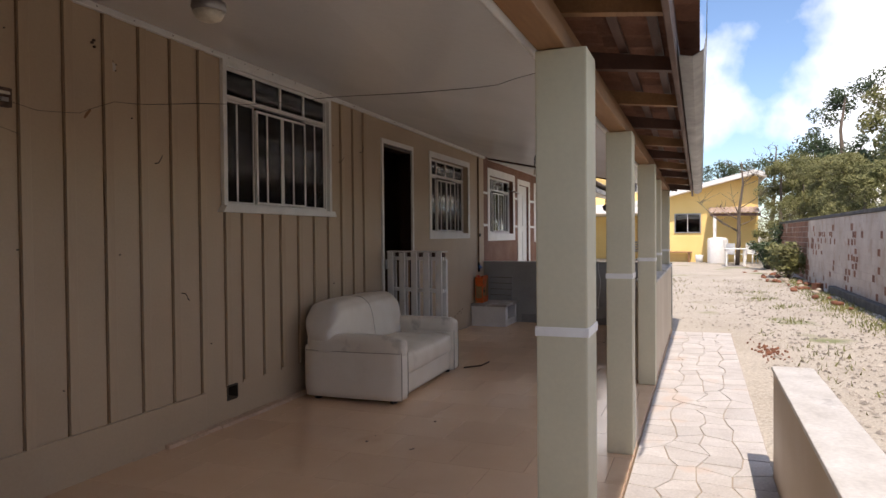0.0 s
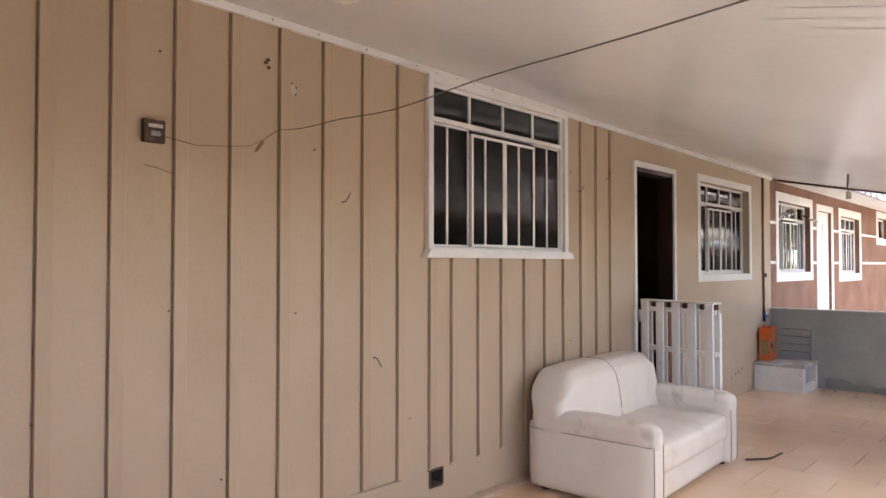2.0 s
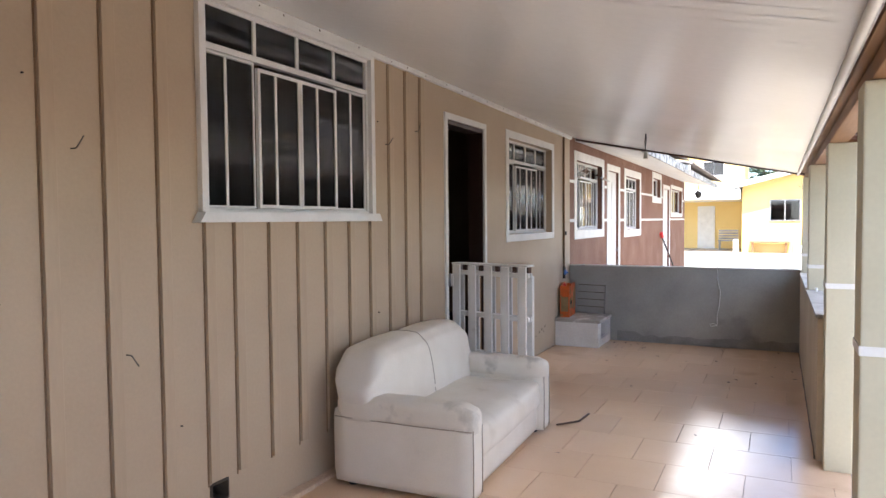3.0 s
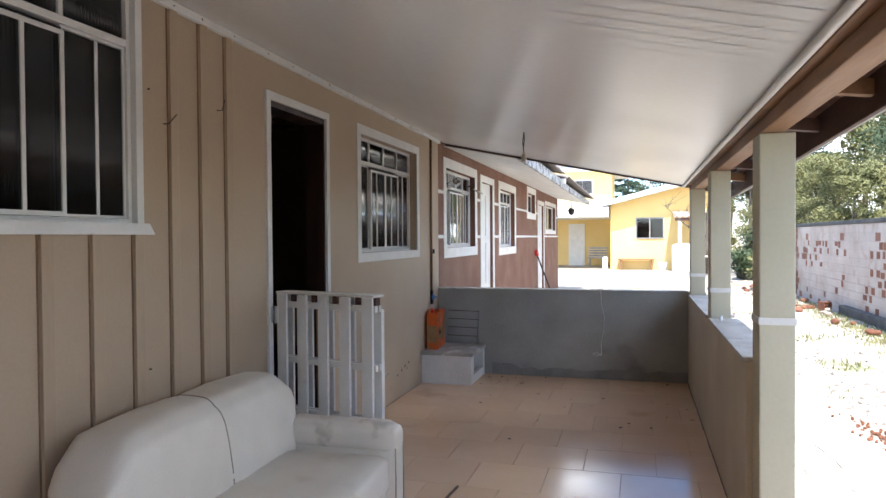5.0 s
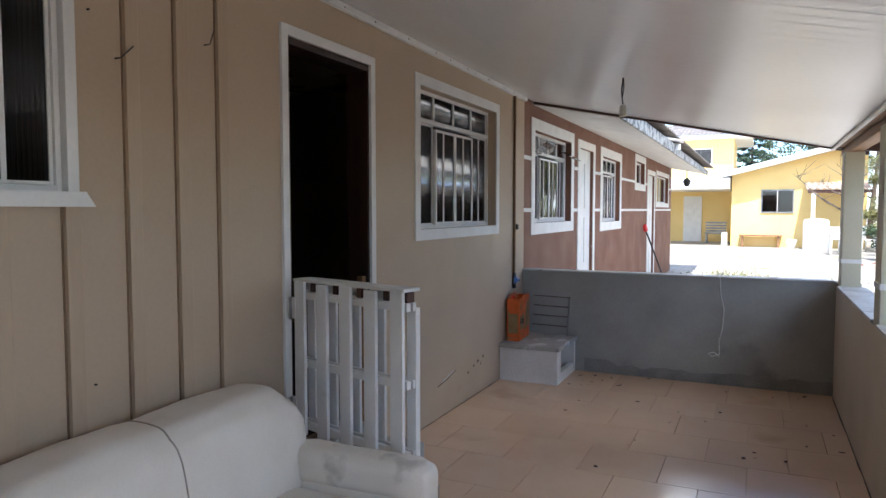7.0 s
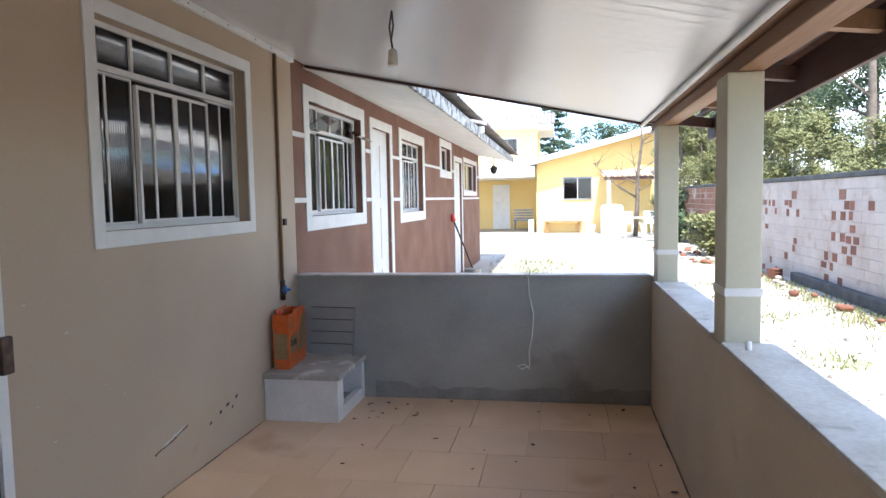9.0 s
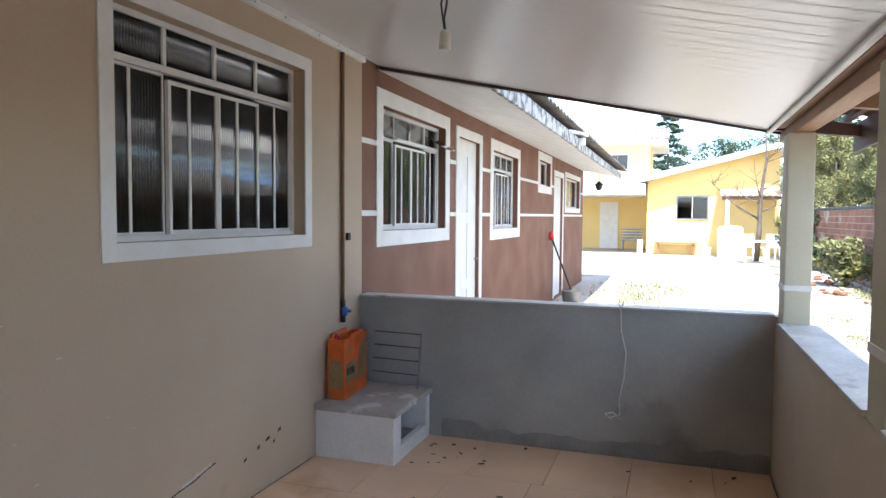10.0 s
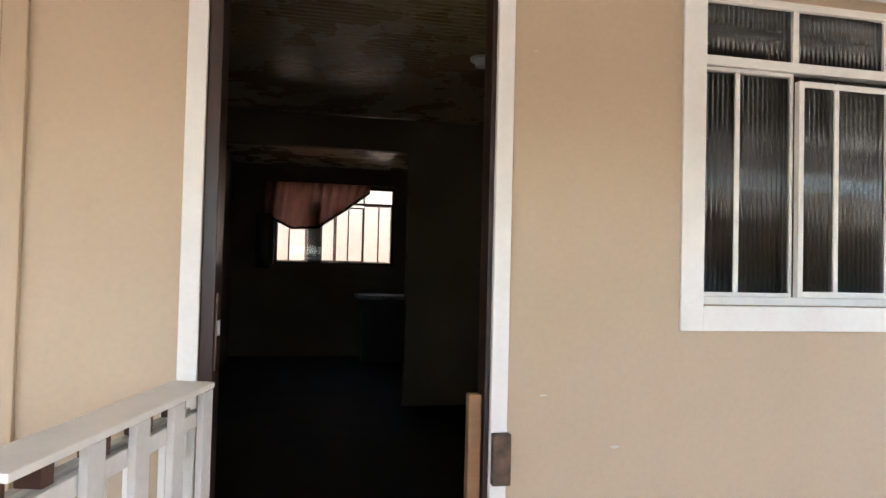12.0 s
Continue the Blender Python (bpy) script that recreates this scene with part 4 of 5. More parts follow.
conduit = thing("conduit_pipe", "thin brown conduit with blue tap fixed to the wall", "pipe")
part("pipe", tubed([(1.985, -0.014, 0.93), (1.985, -0.014, 2.575)], 0.0125, 10), M_PIPEWOOD, conduit)
part("lower_pipe", tubed([(1.985, -0.016, 0.79), (1.985, -0.016, 0.935)], 0.017, 10), M_BLACK, conduit)
tap = part("tap_body", lathe(bmesh.new(), [(0.021, 0), (0.023, 0.02), (0.023, 0.05), (0.018, 0.06)], (1.99, -0.022, 0.835), 12), M_BLUE, conduit, "blue plastic tap")
part("tap_nozzle", tubed([(2.01, -0.025, 0.865), (2.035, -0.05, 0.86)], 0.011), M_BLUE, tap)
sock = thing("wall_socket", "small black socket on the tan wall", "socket")
part("body", boxed(2.05, 2.09, -0.022, -0.001, 1.335, 1.385, 0.005), M_BLACK, sock)
box_old = thing("electric_box", "old rusty electric connector box on the boards", "electric box")
part("body", boxed(-5.676, -5.586, -0.035, -0.001, 1.999, 2.094, 0.004), M_RUST, box_old)
part("contact", boxed(-5.651, -5.611, -0.045, -0.035, 2.024, 2.044, 0.002), M_METAL, box_old)
part("contact", boxed(-5.661, -5.601, -0.042, -0.035, 2.059, 2.074, 0.002), M_IVORY, box_old)
sw = thing("light_switch", "ivory plastic light switch on the boarded wall", "light switch")
part("plate", boxed(-6.37, -6.29, -0.026, -0.019, 0.72, 0.87, 0.004), M_IVORY, sw)
part("rocker", boxed(-6.345, -6.315, -0.033, -0.026, 0.765, 0.825, 0.003), M_WHITEPLASTIC, sw)
part("backbox", boxed(-6.36, -6.30, -0.019, -0.001, 0.73, 0.86, 0.002), M_IVORY, sw)

cable = thing("loose_cable", "thin dark cable drooping from ceiling to the wall box", "cable")
pts = [(-5.59, -0.026, 2.03), (-5.45, -0.03, 2.01), (-5.30, -0.028, 2.025), (-5.19, -0.028, 2.04), (-5.12, -0.03, 2.075)]
for k in range(2, 19):
    u = k / 20
    pts.append((-5.1 - 1.1 * u + 0.004 * math.sin(u * 23), -0.03 - 2.66 * u, 2.126 - 0.522 * u + 0.15 * u * u + 0.004 * math.sin(u * 17 + 1)))
pts += [(-6.16, -2.63, 1.757), (-6.05, -2.665, 1.785), (-5.88, -2.68, 1.84), (-5.64, -2.692, 1.91)]
part("cord", tubed(pts, 0.0013, 6), M_CORD, cable)


def lamp_holder(x, y, name, label):
    b = thing(name, label, "lamp holder")
    z = ceiling_z(y)
    part("flex", tubed([(x, y, z), (x + 0.02, y, z - 0.06), (x + 0.012, y + 0.008, z - 0.12), (x, y, z - 0.16)], 0.004, 6), M_BLACK, b)
    part("flex", tubed([(x - 0.005, y, z), (x - 0.03, y + 0.005, z - 0.08), (x - 0.008, y, z - 0.16)], 0.004, 6), M_BLACK, b)
    part("socket", lathe(bmesh.new(), [(0.012, 0.07), (0.019, 0.062), (0.021, 0.02), (0.0225, 0.0)][::-1], (x, y, z - 0.235), 14), M_IVORY, b, "ivory lamp socket with no bulb")


lamp_holder(0.29, -1.305, "bare_lamp_socket", "empty lamp socket hanging on a flex from the ceiling")
dome = thing("ceiling_lamp", "white round ceiling lamp with brass rim", "ceiling lamp")
zl = ceiling_z(-1.27)
part("rim", lathe(bmesh.new(), [(0.066, -0.02), (0.074, 0.0), (0.07, 0.02)], (-5.62, -1.27, zl - 0.02), 24), M_METAL, dome)
part("shade", lathe(bmesh.new(), [(0.02, -0.06), (0.03, -0.058), (0.052, -0.048), (0.066, -0.02)], (-5.62, -1.27, zl - 0.02), 24), M_IVORY, dome)

hook = thing("knotted_cord", "pale flex hanging over the low end wall", "cord")
pts = [(2.29, -1.80, 0.93), (2.262, -1.81, 0.99), (2.25, -1.78, 0.975), (2.258, -1.795, 0.92), (2.258, -1.80, 0.8), (2.262, -1.83, 0.66), (2.262, -1.82, 0.5), (2.262, -1.795, 0.38), (2.262, -1.80, 0.27), (2.258, -1.74, 0.245), (2.255, -1.71, 0.27), (2.25, -1.76, 0.285), (2.25, -1.80, 0.25)]
part("cord", tubed(pts, 0.0036, 8), M_WHITEPLASTIC, hook)

stick2 = thing("bent_iron_rod", "thin dark iron strip lying on the floor", "iron rod")
part("rod", tubed([(-1.52, -0.98, 0.012), (-1.35, -1.1, 0.008), (-1.12, -1.12, 0.008)], 0.008, 6), M_RUST, stick2)

# conduit stub with white rod on the side wall coping
stub = thing("pvc_stub", "short white pvc pipe stub on the wall coping", "pipe stub")
part("pipe", tubed([(-0.03, -2.72, 0.897), (-0.02, -2.72, 0.955)], 0.012, 10), M_WHITEPLASTIC, stub)

# dead leaves on the floor
rng = random.Random(4)
for k in range(46):
    if k < 26:
        x, y = rng.uniform(0.4, 2.2), rng.uniform(-2.6, -0.65)
    elif k < 36:
        x, y = rng.uniform(1.7, 2.24), -0.62 - abs(rng.gauss(0, 0.12))
    else:
        x, y = rng.uniform(-4.5, 0.5), rng.uniform(-2.2, -0.6)
    r = rng.uniform(0.005, 0.014)
    bm = bmesh.new()
    c = [bm.verts.new((r * (1 + 0.4 * rng.random()) * math.cos(a) * 1.5, r * math.sin(a), 0.002 + 0.006 * rng.random())) for a in (0, 1.1, 2.2, 3.2, 4.2, 5.2)]
    bm.faces.new(c)
    o = part("dead_leaf", bm, M_DEADLEAF)
    o.matrix_basis = pose(x, y, 0.001, 0, 0, rng.uniform(0, 360))
    tagged(o, "small dry brown leaf lying on the tiles", "leaf", "leaves on the porch floor")

# cracks and scars on the plaster
scar = thing("plaster_scar", "flaked patch in the tan plaster", "wall damage")
for a, b, z in ((0.42, 0.64, 0.255),  (0.90, 0.925, 0.22), (1.02, 1.045, 0.25), (1.10, 1.14, 0.27), (1.22, 1.25, 0.29), (1.17, 1.19, 0.24)):
    bm = bmesh.new()
    n = 9
    up = [bm.verts.new((a + (b - a) * i / n, -0.002, z + 0.2 * (b - a) * (i / n) + 0.010 * rng.random())) for i in range(n + 1)]
    dn = [bm.verts.new((a + (b - a) * i / n, -0.002, z - 0.008 + 0.2 * (b - a) * (i / n) - 0.008 * rng.random())) for i in range(n + 1)]
    for i in range(n):
        bm.faces.new([dn[i], dn[i + 1], up[i + 1], up[i]])
    part("flake", bm, M_DEADLEAF if a > 0.8 else M_COPING, scar)
part("crack", tubed([(0.36, -0.002, 0.235), (0.42, -0.003, 0.247), (0.52, -0.003, 0.257), (0.60, -0.002, 0.278), (0.67, -0.003, 0.29)], 0.003, 5), M_DEADLEAF, scar)

# hallway lamp inside
lamp_in = thing("room_lamp_holder", "white ceiling lamp holder inside the room", "lamp holder")
part("base", lathe(bmesh.new(), [(0.035, -0.055), (0.04, -0.03), (0.065, -0.02), (0.07, -0.0)], (-0.035, 2.2, Z_INC - 0.013), 18), M_WHITEPLASTIC, lamp_in)
counter = thing("room_counter", "dark counter under the back window", "counter")
part("top", boxed(-0.35, 0.6, 6.7, 7.38, 1.05, 1.1, 0.006), M_COPING, counter)
part("body", boxed(-0.28, 0.6, 6.8, 7.38, Z_IN, 1.05, 0.006), M_DOORWOOD, counter)

# broom and bucket by the brown house
broom = thing("broom", "broom with pink grip leaning on the brown wall", "broom")
part("handle", tubed([(9.95, -0.02, 1.12), (10.35, -0.32, 0.16)], 0.016, 8), M_BLACK, broom)
part("grip", tubed([(9.91, 0.0, 1.22), (9.955, -0.024, 1.10)], 0.045, 10), M_RED, broom, "pink plastic grip")
part("brush", boxed(10.2, 10.5, -0.40, -0.28, -0.05, 0.16, 0.02), M_YELLOW, broom)
bucket = thing("bucket", "grey metal bucket beside the broom", "bucket")
part("body", lathe(bmesh.new(), [(0.12, 0.0), (0.16, 0.26), (0.168, 0.27), (0.15, 0.262)], (9.75, -0.4, -0.06), 20), M_METAL, bucket)
lantern = thing("lantern", "black iron lantern hanging under the eave", "lantern")
part("chain", tubed([(13.8, -0.42, 2.50), (13.8, -0.42, 2.30)], 0.012, 6), M_BLACK, lantern)
part("cage", lathe(bmesh.new(), [(0.03, 0.08), (0.07, 0.12), (0.09, 0.2), (0.10, 0.22), (0.03, 0.29)], (13.8, -0.42, 2.02), 8), M_BLACK, lantern)
meter = thing("meter_box", "grey meter box at the corner of the brown house", "meter box")
part("body", boxed(14.452, 14.52, 0.05, 0.45, 1.3, 1.75, 0.01), M_BLACK, meter)


# ---- yard and beyond ----
def yellow_house():
    h = thing("yellow_house", "bright yellow rendered house with white sloping fascia", "house")
    X = 25.0
    bm = bmesh.new()
    rows = [(-1.23, -0.3), (-5.8, -0.3), (-5.8, 3.74), (-5.6, 3.82), (-1.23, 2.72)]
    a = [bm.verts.new((X, y, z)) for y, z in rows]
    b = [bm.verts.new((X + 7, y, z)) for y, z in rows]
    bm.faces.new(a)
    bm.faces.new(b[::-1])
    for k in range(5):
        bm.faces.new([a[k], b[k], b[(k + 1) % 5], a[(k + 1) % 5]])
    part("wall", bm, M_YELLOW, h)
    bm = bmesh.new()
    rows = [(-0.2, 2.46), (-5.6, 3.80), (-6.1, 3.66), (-6.1, 3.86), (-5.6, 4.0), (-0.2, 2.66)]
    a = [bm.verts.new((X - 0.75, y, z)) for y, z in rows]
    b = [bm.verts.new((X + 7.4, y, z)) for y, z in rows]
    bm.faces.new(a)
    bm.faces.new(b[::-1])
    for k in range(6):
        bm.faces.new([a[k], b[k], b[(k + 1) % 6], a[(k + 1) % 6]])
    part("roof", bm, M_WHITE, h, "pale fibre cement roof with white fascia")
    w = part("window", frame_ring(bmesh.new(), 0, 1.15, 1.26, 2.16, 0.05, -0.03, 0.05), M_METAL, h)
    w.matrix_basis = pose(X - 0.02, -2.28, 0, 0, 0, -90)
    part("pane", boxed(0.05, 0.565, 0.0, 0.01, 1.31, 2.11), M_DARKGLASS, w)
    part("pane", boxed(0.585, 1.10, 0.0, 0.01, 1.31, 2.11), M_DARKGLASS, w)
    part("mullion", boxed(0.565, 0.585, -0.03, 0.04, 1.31, 2.11), M_WHITE, w)
    part("backing", boxed(0.05, 1.10, 0.012, 0.018, 1.31, 2.11), M_BLACK, w)
    # tiled canopy on a post
    part("canopy", corrugated_x(X - 1.5, X, -5.8, -3.75, lambda x: 2.1 + 0.28 * (x - X + 1.5) / 1.5), M_PALETILE, h, "small weathered clay tile canopy")
    part("canopy_beam", boxed(X - 1.45, X - 1.35, -5.8, -3.8, 1.98, 2.1, 0.01), M_DARKWOOD, h)
    part("canopy_post", boxed(X - 1.47, X - 1.33, -4.05, -3.92, -0.1, 1.98, 0.01), M_WHITE, h)


def corrugated_x(x0, x1, y0, y1, z_at):
    bm = bmesh.new()
    ny = int((y1 - y0) / 0.2 * 6)
    prev = None
    for i in range(ny + 1):
        y = y0 + (y1 - y0) * i / ny
        w = 0.06 * abs(math.sin(math.pi * (y - y0) / 0.2)) ** 0.7
        col = [bm.verts.new((x, y, z_at(x) + w)) for x in (x0, (x0 + x1) / 2, x1)] + [bm.verts.new((x, y, z_at(x) + w - 0.03)) for x in (x1, x0)]
        if prev:
            for k in range(5):
                j = (k + 1) % 5
                bm.faces.new([prev[k], col[k], col[j], prev[j]])
        prev = col
    return bm


yellow_house()


def rear_house():
    h = thing("two_storey_house", "yellow two-storey house with tiled roof behind", "house")
    part("wall", boxed(29.0, 36, -1.2, 6.0, -0.3, 2.6), M_YELLOW, h)
    part("upper_wall", boxed(33.0, 38, -1.0, 6.0, 2.6, 4.95), M_YELLOW, h)
    part("porch_roof", boxed(24.3, 33.0, -1.18, 6.0, 2.2, 2.62, 0.02), M_WHITE, h)
    part("roof_slab", boxed(32.2, 38.6, -1.85, 6.6, 4.95, 5.08, 0.02), M_WHITE, h)
    part("roof", corrugated_x(32.1, 36, -1.9, 6.6, lambda x: 5.08 + 0.25 * (x - 32.1)), M_OLDTILE, h)
    w = part("window", frame_ring(bmesh.new(), 0, 1.1, 3.68, 4.5, 0.05, -0.03, 0.05), M_WHITE, h)
    w.matrix_basis = pose(32.98, 1.1, 0, 0, 0, -90)
    part("pane", boxed(0.05, 0.54, 0, 0.01, 3.73, 4.45), M_DARKGLASS, w)
    part("pane", boxed(0.56, 1.05, 0, 0.01, 3.73, 4.45), M_DARKGLASS, w)
    part("backing", boxed(0.05, 1.05, 0.012, 0.018, 3.73, 4.45), M_METAL, w)
    part("door", boxed(28.93, 29.0, 0.15, 0.94, -0.06, 2.0, 0.01), M_WHITE, h, "white painted door")
    part("side_post", boxed(25.0, 25.25, 1.9, 2.15, -0.1, 2.2, 0.01), M_YELLOW, h)


rear_house()

bench = thing("garden_bench", "low brown wooden bench against the yellow wall", "bench")
part("seat", boxed(24.55, 24.95, -3.05, -1.55, 0.36, 0.42, 0.01), M_WOOD, bench)
for y in (-2.95, -1.7):
    part("leg", boxed(24.6, 24.9, y, y + 0.08, -0.08, 0.36, 0.01), M_WOOD, bench)
bench2 = thing("porch_bench", "grey slatted bench under the far porch", "bench")
for k in range(4):
    part("slat", boxed(27.9, 27.95, -0.95, -0.1, 0.42 + 0.12 * k, 0.50 + 0.12 * k, 0.01), M_METAL, bench2)
part("seat", boxed(27.5, 27.9, -0.95, -0.1, 0.34, 0.40, 0.01), M_METAL, bench2)
for y in (-0.92, -0.2):
    part("leg", boxed(27.5, 27.9, y, y + 0.07, -0.08, 0.34, 0.01), M_METAL, bench2)
tank = thing("water_tank", "white cylindrical water tank by the yellow house", "tank")
part("body", lathe(bmesh.new(), [(0.40, 0), (0.42, 0.05), (0.42, 1.0), (0.38, 1.1), (0.15, 1.14)], (23.6, -4.1, -0.07), 24), M_WHITEPLASTIC, tank)
pot = thing("white_pail", "white plastic pail on the ground", "pail")
part("body", lathe(bmesh.new(), [(0.14, 0), (0.18, 0.34), (0.17, 0.35)], (24.3, -3.35, -0.07), 16), M_WHITEPLASTIC, pot)
pot2 = thing("white_post_stub", "short white concrete post stub", "post")
part("body", boxed(24.4, 24.62, -1.12, -0.92, -0.1, 0.5, 0.02), M_WHITE, pot2)


def plastic_chair(at):
    c = thing("plastic_chair", "white moulded plastic garden chair", "chair", at, "garden chairs")
    part("seat", boxed(-0.24, 0.24, -0.24, 0.24, 0.42, 0.45, 0.012), M_WHITEPLASTIC, c)
    part("backrest", boxed(-0.24, 0.24, 0.22, 0.25, 0.45, 0.88, 0.012), M_WHITEPLASTIC, c)
    for x in (-0.22, 0.22):
        part("armrest", boxed(x - 0.025, x + 0.025, -0.2, 0.24, 0.64, 0.67, 0.01), M_WHITEPLASTIC, c)
        for y in (-0.21, 0.21):
            part("leg", tubed([(x, y, 0.42), (x * 1.12, y * 1.12, 0)], 0.022), M_WHITEPLASTIC, c)
    return c


ch = plastic_chair(pose(22.6, -4.75, -0.07, 0, 0, 40))
copy_thing(ch, pose(22.9, -5.5, -0.07, 0, 0, -60))
table = thing("plastic_table", "small white plastic garden table", "table", pose(21.4, -4.7, -0.07))
part("top", boxed(-0.4, 0.4, -0.4, 0.4, 0.66, 0.70, 0.015), M_WHITEPLASTIC, table)
for x in (-0.33, 0.33):
    for y in (-0.33, 0.33):
        part("leg", boxed(x - 0.03, x + 0.03, y - 0.03, y + 0.03, 0, 0.66, 0.008), M_WHITEPLASTIC, table)


# ---- plants ----
def leaves(bm, centre, radius, count, size, r, flat=0.8):
    for _ in range(count):
        while True:
            p = Vector((r.uniform(-1, 1), r.uniform(-1, 1), r.uniform(-1, 1)))
            if p.length < 1:
                break
        p = Vector((p.x * radius, p.y * radius, p.z * radius * flat)) + Vector(centre)
        a = Vector((r.gauss(0, 1), r.gauss(0, 1), r.gauss(0, 0.7))).normalized()
        b = a.orthogonal().normalized()
        s = size * r.uniform(0.6, 1.3)
        bm.faces.new([bm.verts.new(p - a * s), bm.verts.new(p + b * s * 0.45), bm.verts.new(p + a * s), bm.verts.new(p - b * s * 0.45)])


def tree(x, y, height, spread, seed, leaf=M_LEAF, label="tall dark green leafy tree", density=1.0, size=0.13, low=0.3, bare=False):
    r = random.Random(seed)
    t = thing("tree", label, "tree", pose(x, y, -0.08), "trees behind the yard wall")
    trunk = bmesh.new()
    crown = bmesh.new()
    lean = Vector((r.uniform(-0.06, 0.06), r.uniform(-0.06, 0.06), 0))
    pts = [Vector((0, 0, 0)) + lean * h * height + Vector((0, 0, h * height)) + 0.12 * Vector((r.gauss(0, 1), r.gauss(0, 1), 0)) * h for h in (0, 0.25, 0.5, 0.75, 0.95)]
    tube(trunk, pts, 0.022 * height, 9, 0.005 * height)
    tips = [pts[-1]]
    for k in range(11):
        h = r.uniform(low, 0.92)
        i = min(int(h / 0.25), 3)
        base = pts[i].lerp(pts[i + 1], (h - 0.25 * i) / 0.25 if i < 3 else (h - 0.75) / 0.2)
        ang = k * 2.4 + r.uniform(-0.4, 0.4)
        ln = spread * (1.15 - 0.75 * h) * r.uniform(0.6, 1.1)
        end = base + Vector((math.cos(ang) * ln, math.sin(ang) * ln, ln * r.uniform(0.25, 0.8)))
        mid = base.lerp(end, 0.5) + Vector((0, 0, -0.06 * ln))
        tube(trunk, [base, mid, end], 0.009 * height * (1.1 - h), 6, 0.004)
        tips += [end, base.lerp(end, 0.65)]
        for j in range(3 if not bare else 6):
            tw = end.lerp(mid, r.uniform(0, 0.8))
            e2 = tw + ln * 0.4 * Vector((r.gauss(0, 0.6), r.gauss(0, 0.6), r.uniform(0.1, 0.9)))
            tube(trunk, [tw, tw.lerp(e2, 0.5) + 0.03 * Vector((r.gauss(0, 1), r.gauss(0, 1), 0)), e2], 0.002 * height, 5, 0.004)
            tips.append(e2)
    part("trunk", trunk, M_BARK, t)
    if not bare:
        for p in tips:
            rad = spread * r.uniform(0.12, 0.26)
            leaves(crown, p, rad, int(75 * density), size, r)
        part("crown", crown, leaf, t)
    return t


def conifer(x, y, height, seed):
    r = random.Random(seed)
    t = thing("conifer", "dark green conifer with layered branches", "tree", pose(x, y, -0.08), "trees behind the yard wall")
    trunk, crown = bmesh.new(), bmesh.new()
    tube(trunk, [(0, 0, 0), (0.05, 0, height * 0.5), (0, 0, height)], 0.02 * height, 8, 0.01)
    for k in range(46):
        h = 0.15 + 0.84 * k / 46
        ln = height * 0.26 * (1.05 - h) + 0.25
        ang = k * 2.4 + r.uniform(-0.3, 0.3)
        a = Vector((0, 0, h * height))
        e = a + Vector((math.cos(ang) * ln, math.sin(ang) * ln, -0.12 * ln + r.uniform(-0.1, 0.2)))
        tube(trunk, [a, e], 0.03, 5, 0.008)
        for j in range(4):
            leaves(crown, a.lerp(e, 0.35 + 0.2 * j), 0.18 * ln + 0.16, 34, 0.13, r, 0.5)
    part("trunk", trunk, M_BARK, t)
    part("crown", crown, M_NEEDLE, t)


def bush(x, y, radius, seed, leaf=M_LEAF_LIGHT, label="bright green bush by the yard wall", size=0.06, height=1.0):
    r = random.Random(seed)
    b = thing("bush", label, "bush", pose(x, y, -0.07), "bushes")
    stems, crown = bmesh.new(), bmesh.new()
    for k in range(16):
        ang = r.uniform(0, 6.28)
        e = Vector((math.cos(ang) * radius * r.uniform(0.2, 0.9), math.sin(ang) * radius * r.uniform(0.2, 0.9), height * r.uniform(0.35, 1.0)))
        tube(stems, [(0, 0, 0), e * 0.5 + Vector((0, 0, 0.08)), e], 0.012, 5, 0.004)
        leaves(crown, e, radius * 0.33, 90, size, r)
        leaves(crown, e * 0.6, radius * 0.3, 50, size, r)
    part("stems", stems, M_BARK, b)
    part("crown", crown, leaf, b)


rt = random.Random(11)
LINE = [(4.5, -10.5, 7.5, 2.6), (19.0, -11.0, 7.5, 2.9), (23.0, -13.5, 9.0, 3.2), (28.0, -12.5, 8.0, 3.2),
        (33.0, -10.6, 9.2, 3.0), (39.0, -10.2, 8.0, 3.2), (-6.0, -16.0, 10.5, 3.2), (21.0, -18.0, 11.5, 3.6), (30.0, -19.0, 11.0, 3.8), (40.0, -15.0, 9.5, 3.6), (44.0, -5.2, 6.4, 3.4)]
for i, (x, y, h, s) in enumerate(LINE):
    tree(x, y, h, s, 20 + i, M_LEAF if i % 3 else M_LEAF_LIGHT, density=3.6 if x < 25 else 1.6, size=0.05 if x < 25 else 0.1, label="tall dark green leafy tree" if i % 3 else "tall yellow-green leafy tree")
for i, (x, y, h, s) in enumerate([(10.0, -8.6, 2.3, 1.4), (12.2, -9.0, 2.5, 1.5), (14.2, -8.8, 2.7, 1.5), (18.0, -8.0, 3.6, 1.6), (22.0, -8.6, 4.2, 1.8), (7.0, -8.6, 2.3, 1.4), (25.5, -7.4, 4.5, 1.6), (31.0, -8.4, 5.4, 1.9), (20.2, -7.9, 4.3, 1.7), (24.6, -8.3, 4.8, 1.9), (16.0, -7.8, 3.6, 1.5), (29.5, -9.0, 5.2, 2.1)]):
    tree(x, y, h, s, 60 + i, M_LEAF_LIGHT, "low yellow-green shrubby tree behind the wall", 4.5, 0.04, 0.12)
tree(22.9, -6.35, 4.5, 1.35, 93, M_LEAF_LIGHT, "slender yellow-green shrubby tree by the yard wall", 2.6, 0.045, 0.1)
tree(22.3, -4.62, 4.6, 1.9, 90, label="bare leafless small tree in the yard", bare=True)
tree(34.5, -6.9, 6.6, 2.2, 91, label="bare leafless grey-brown tree behind the wall", bare=True)
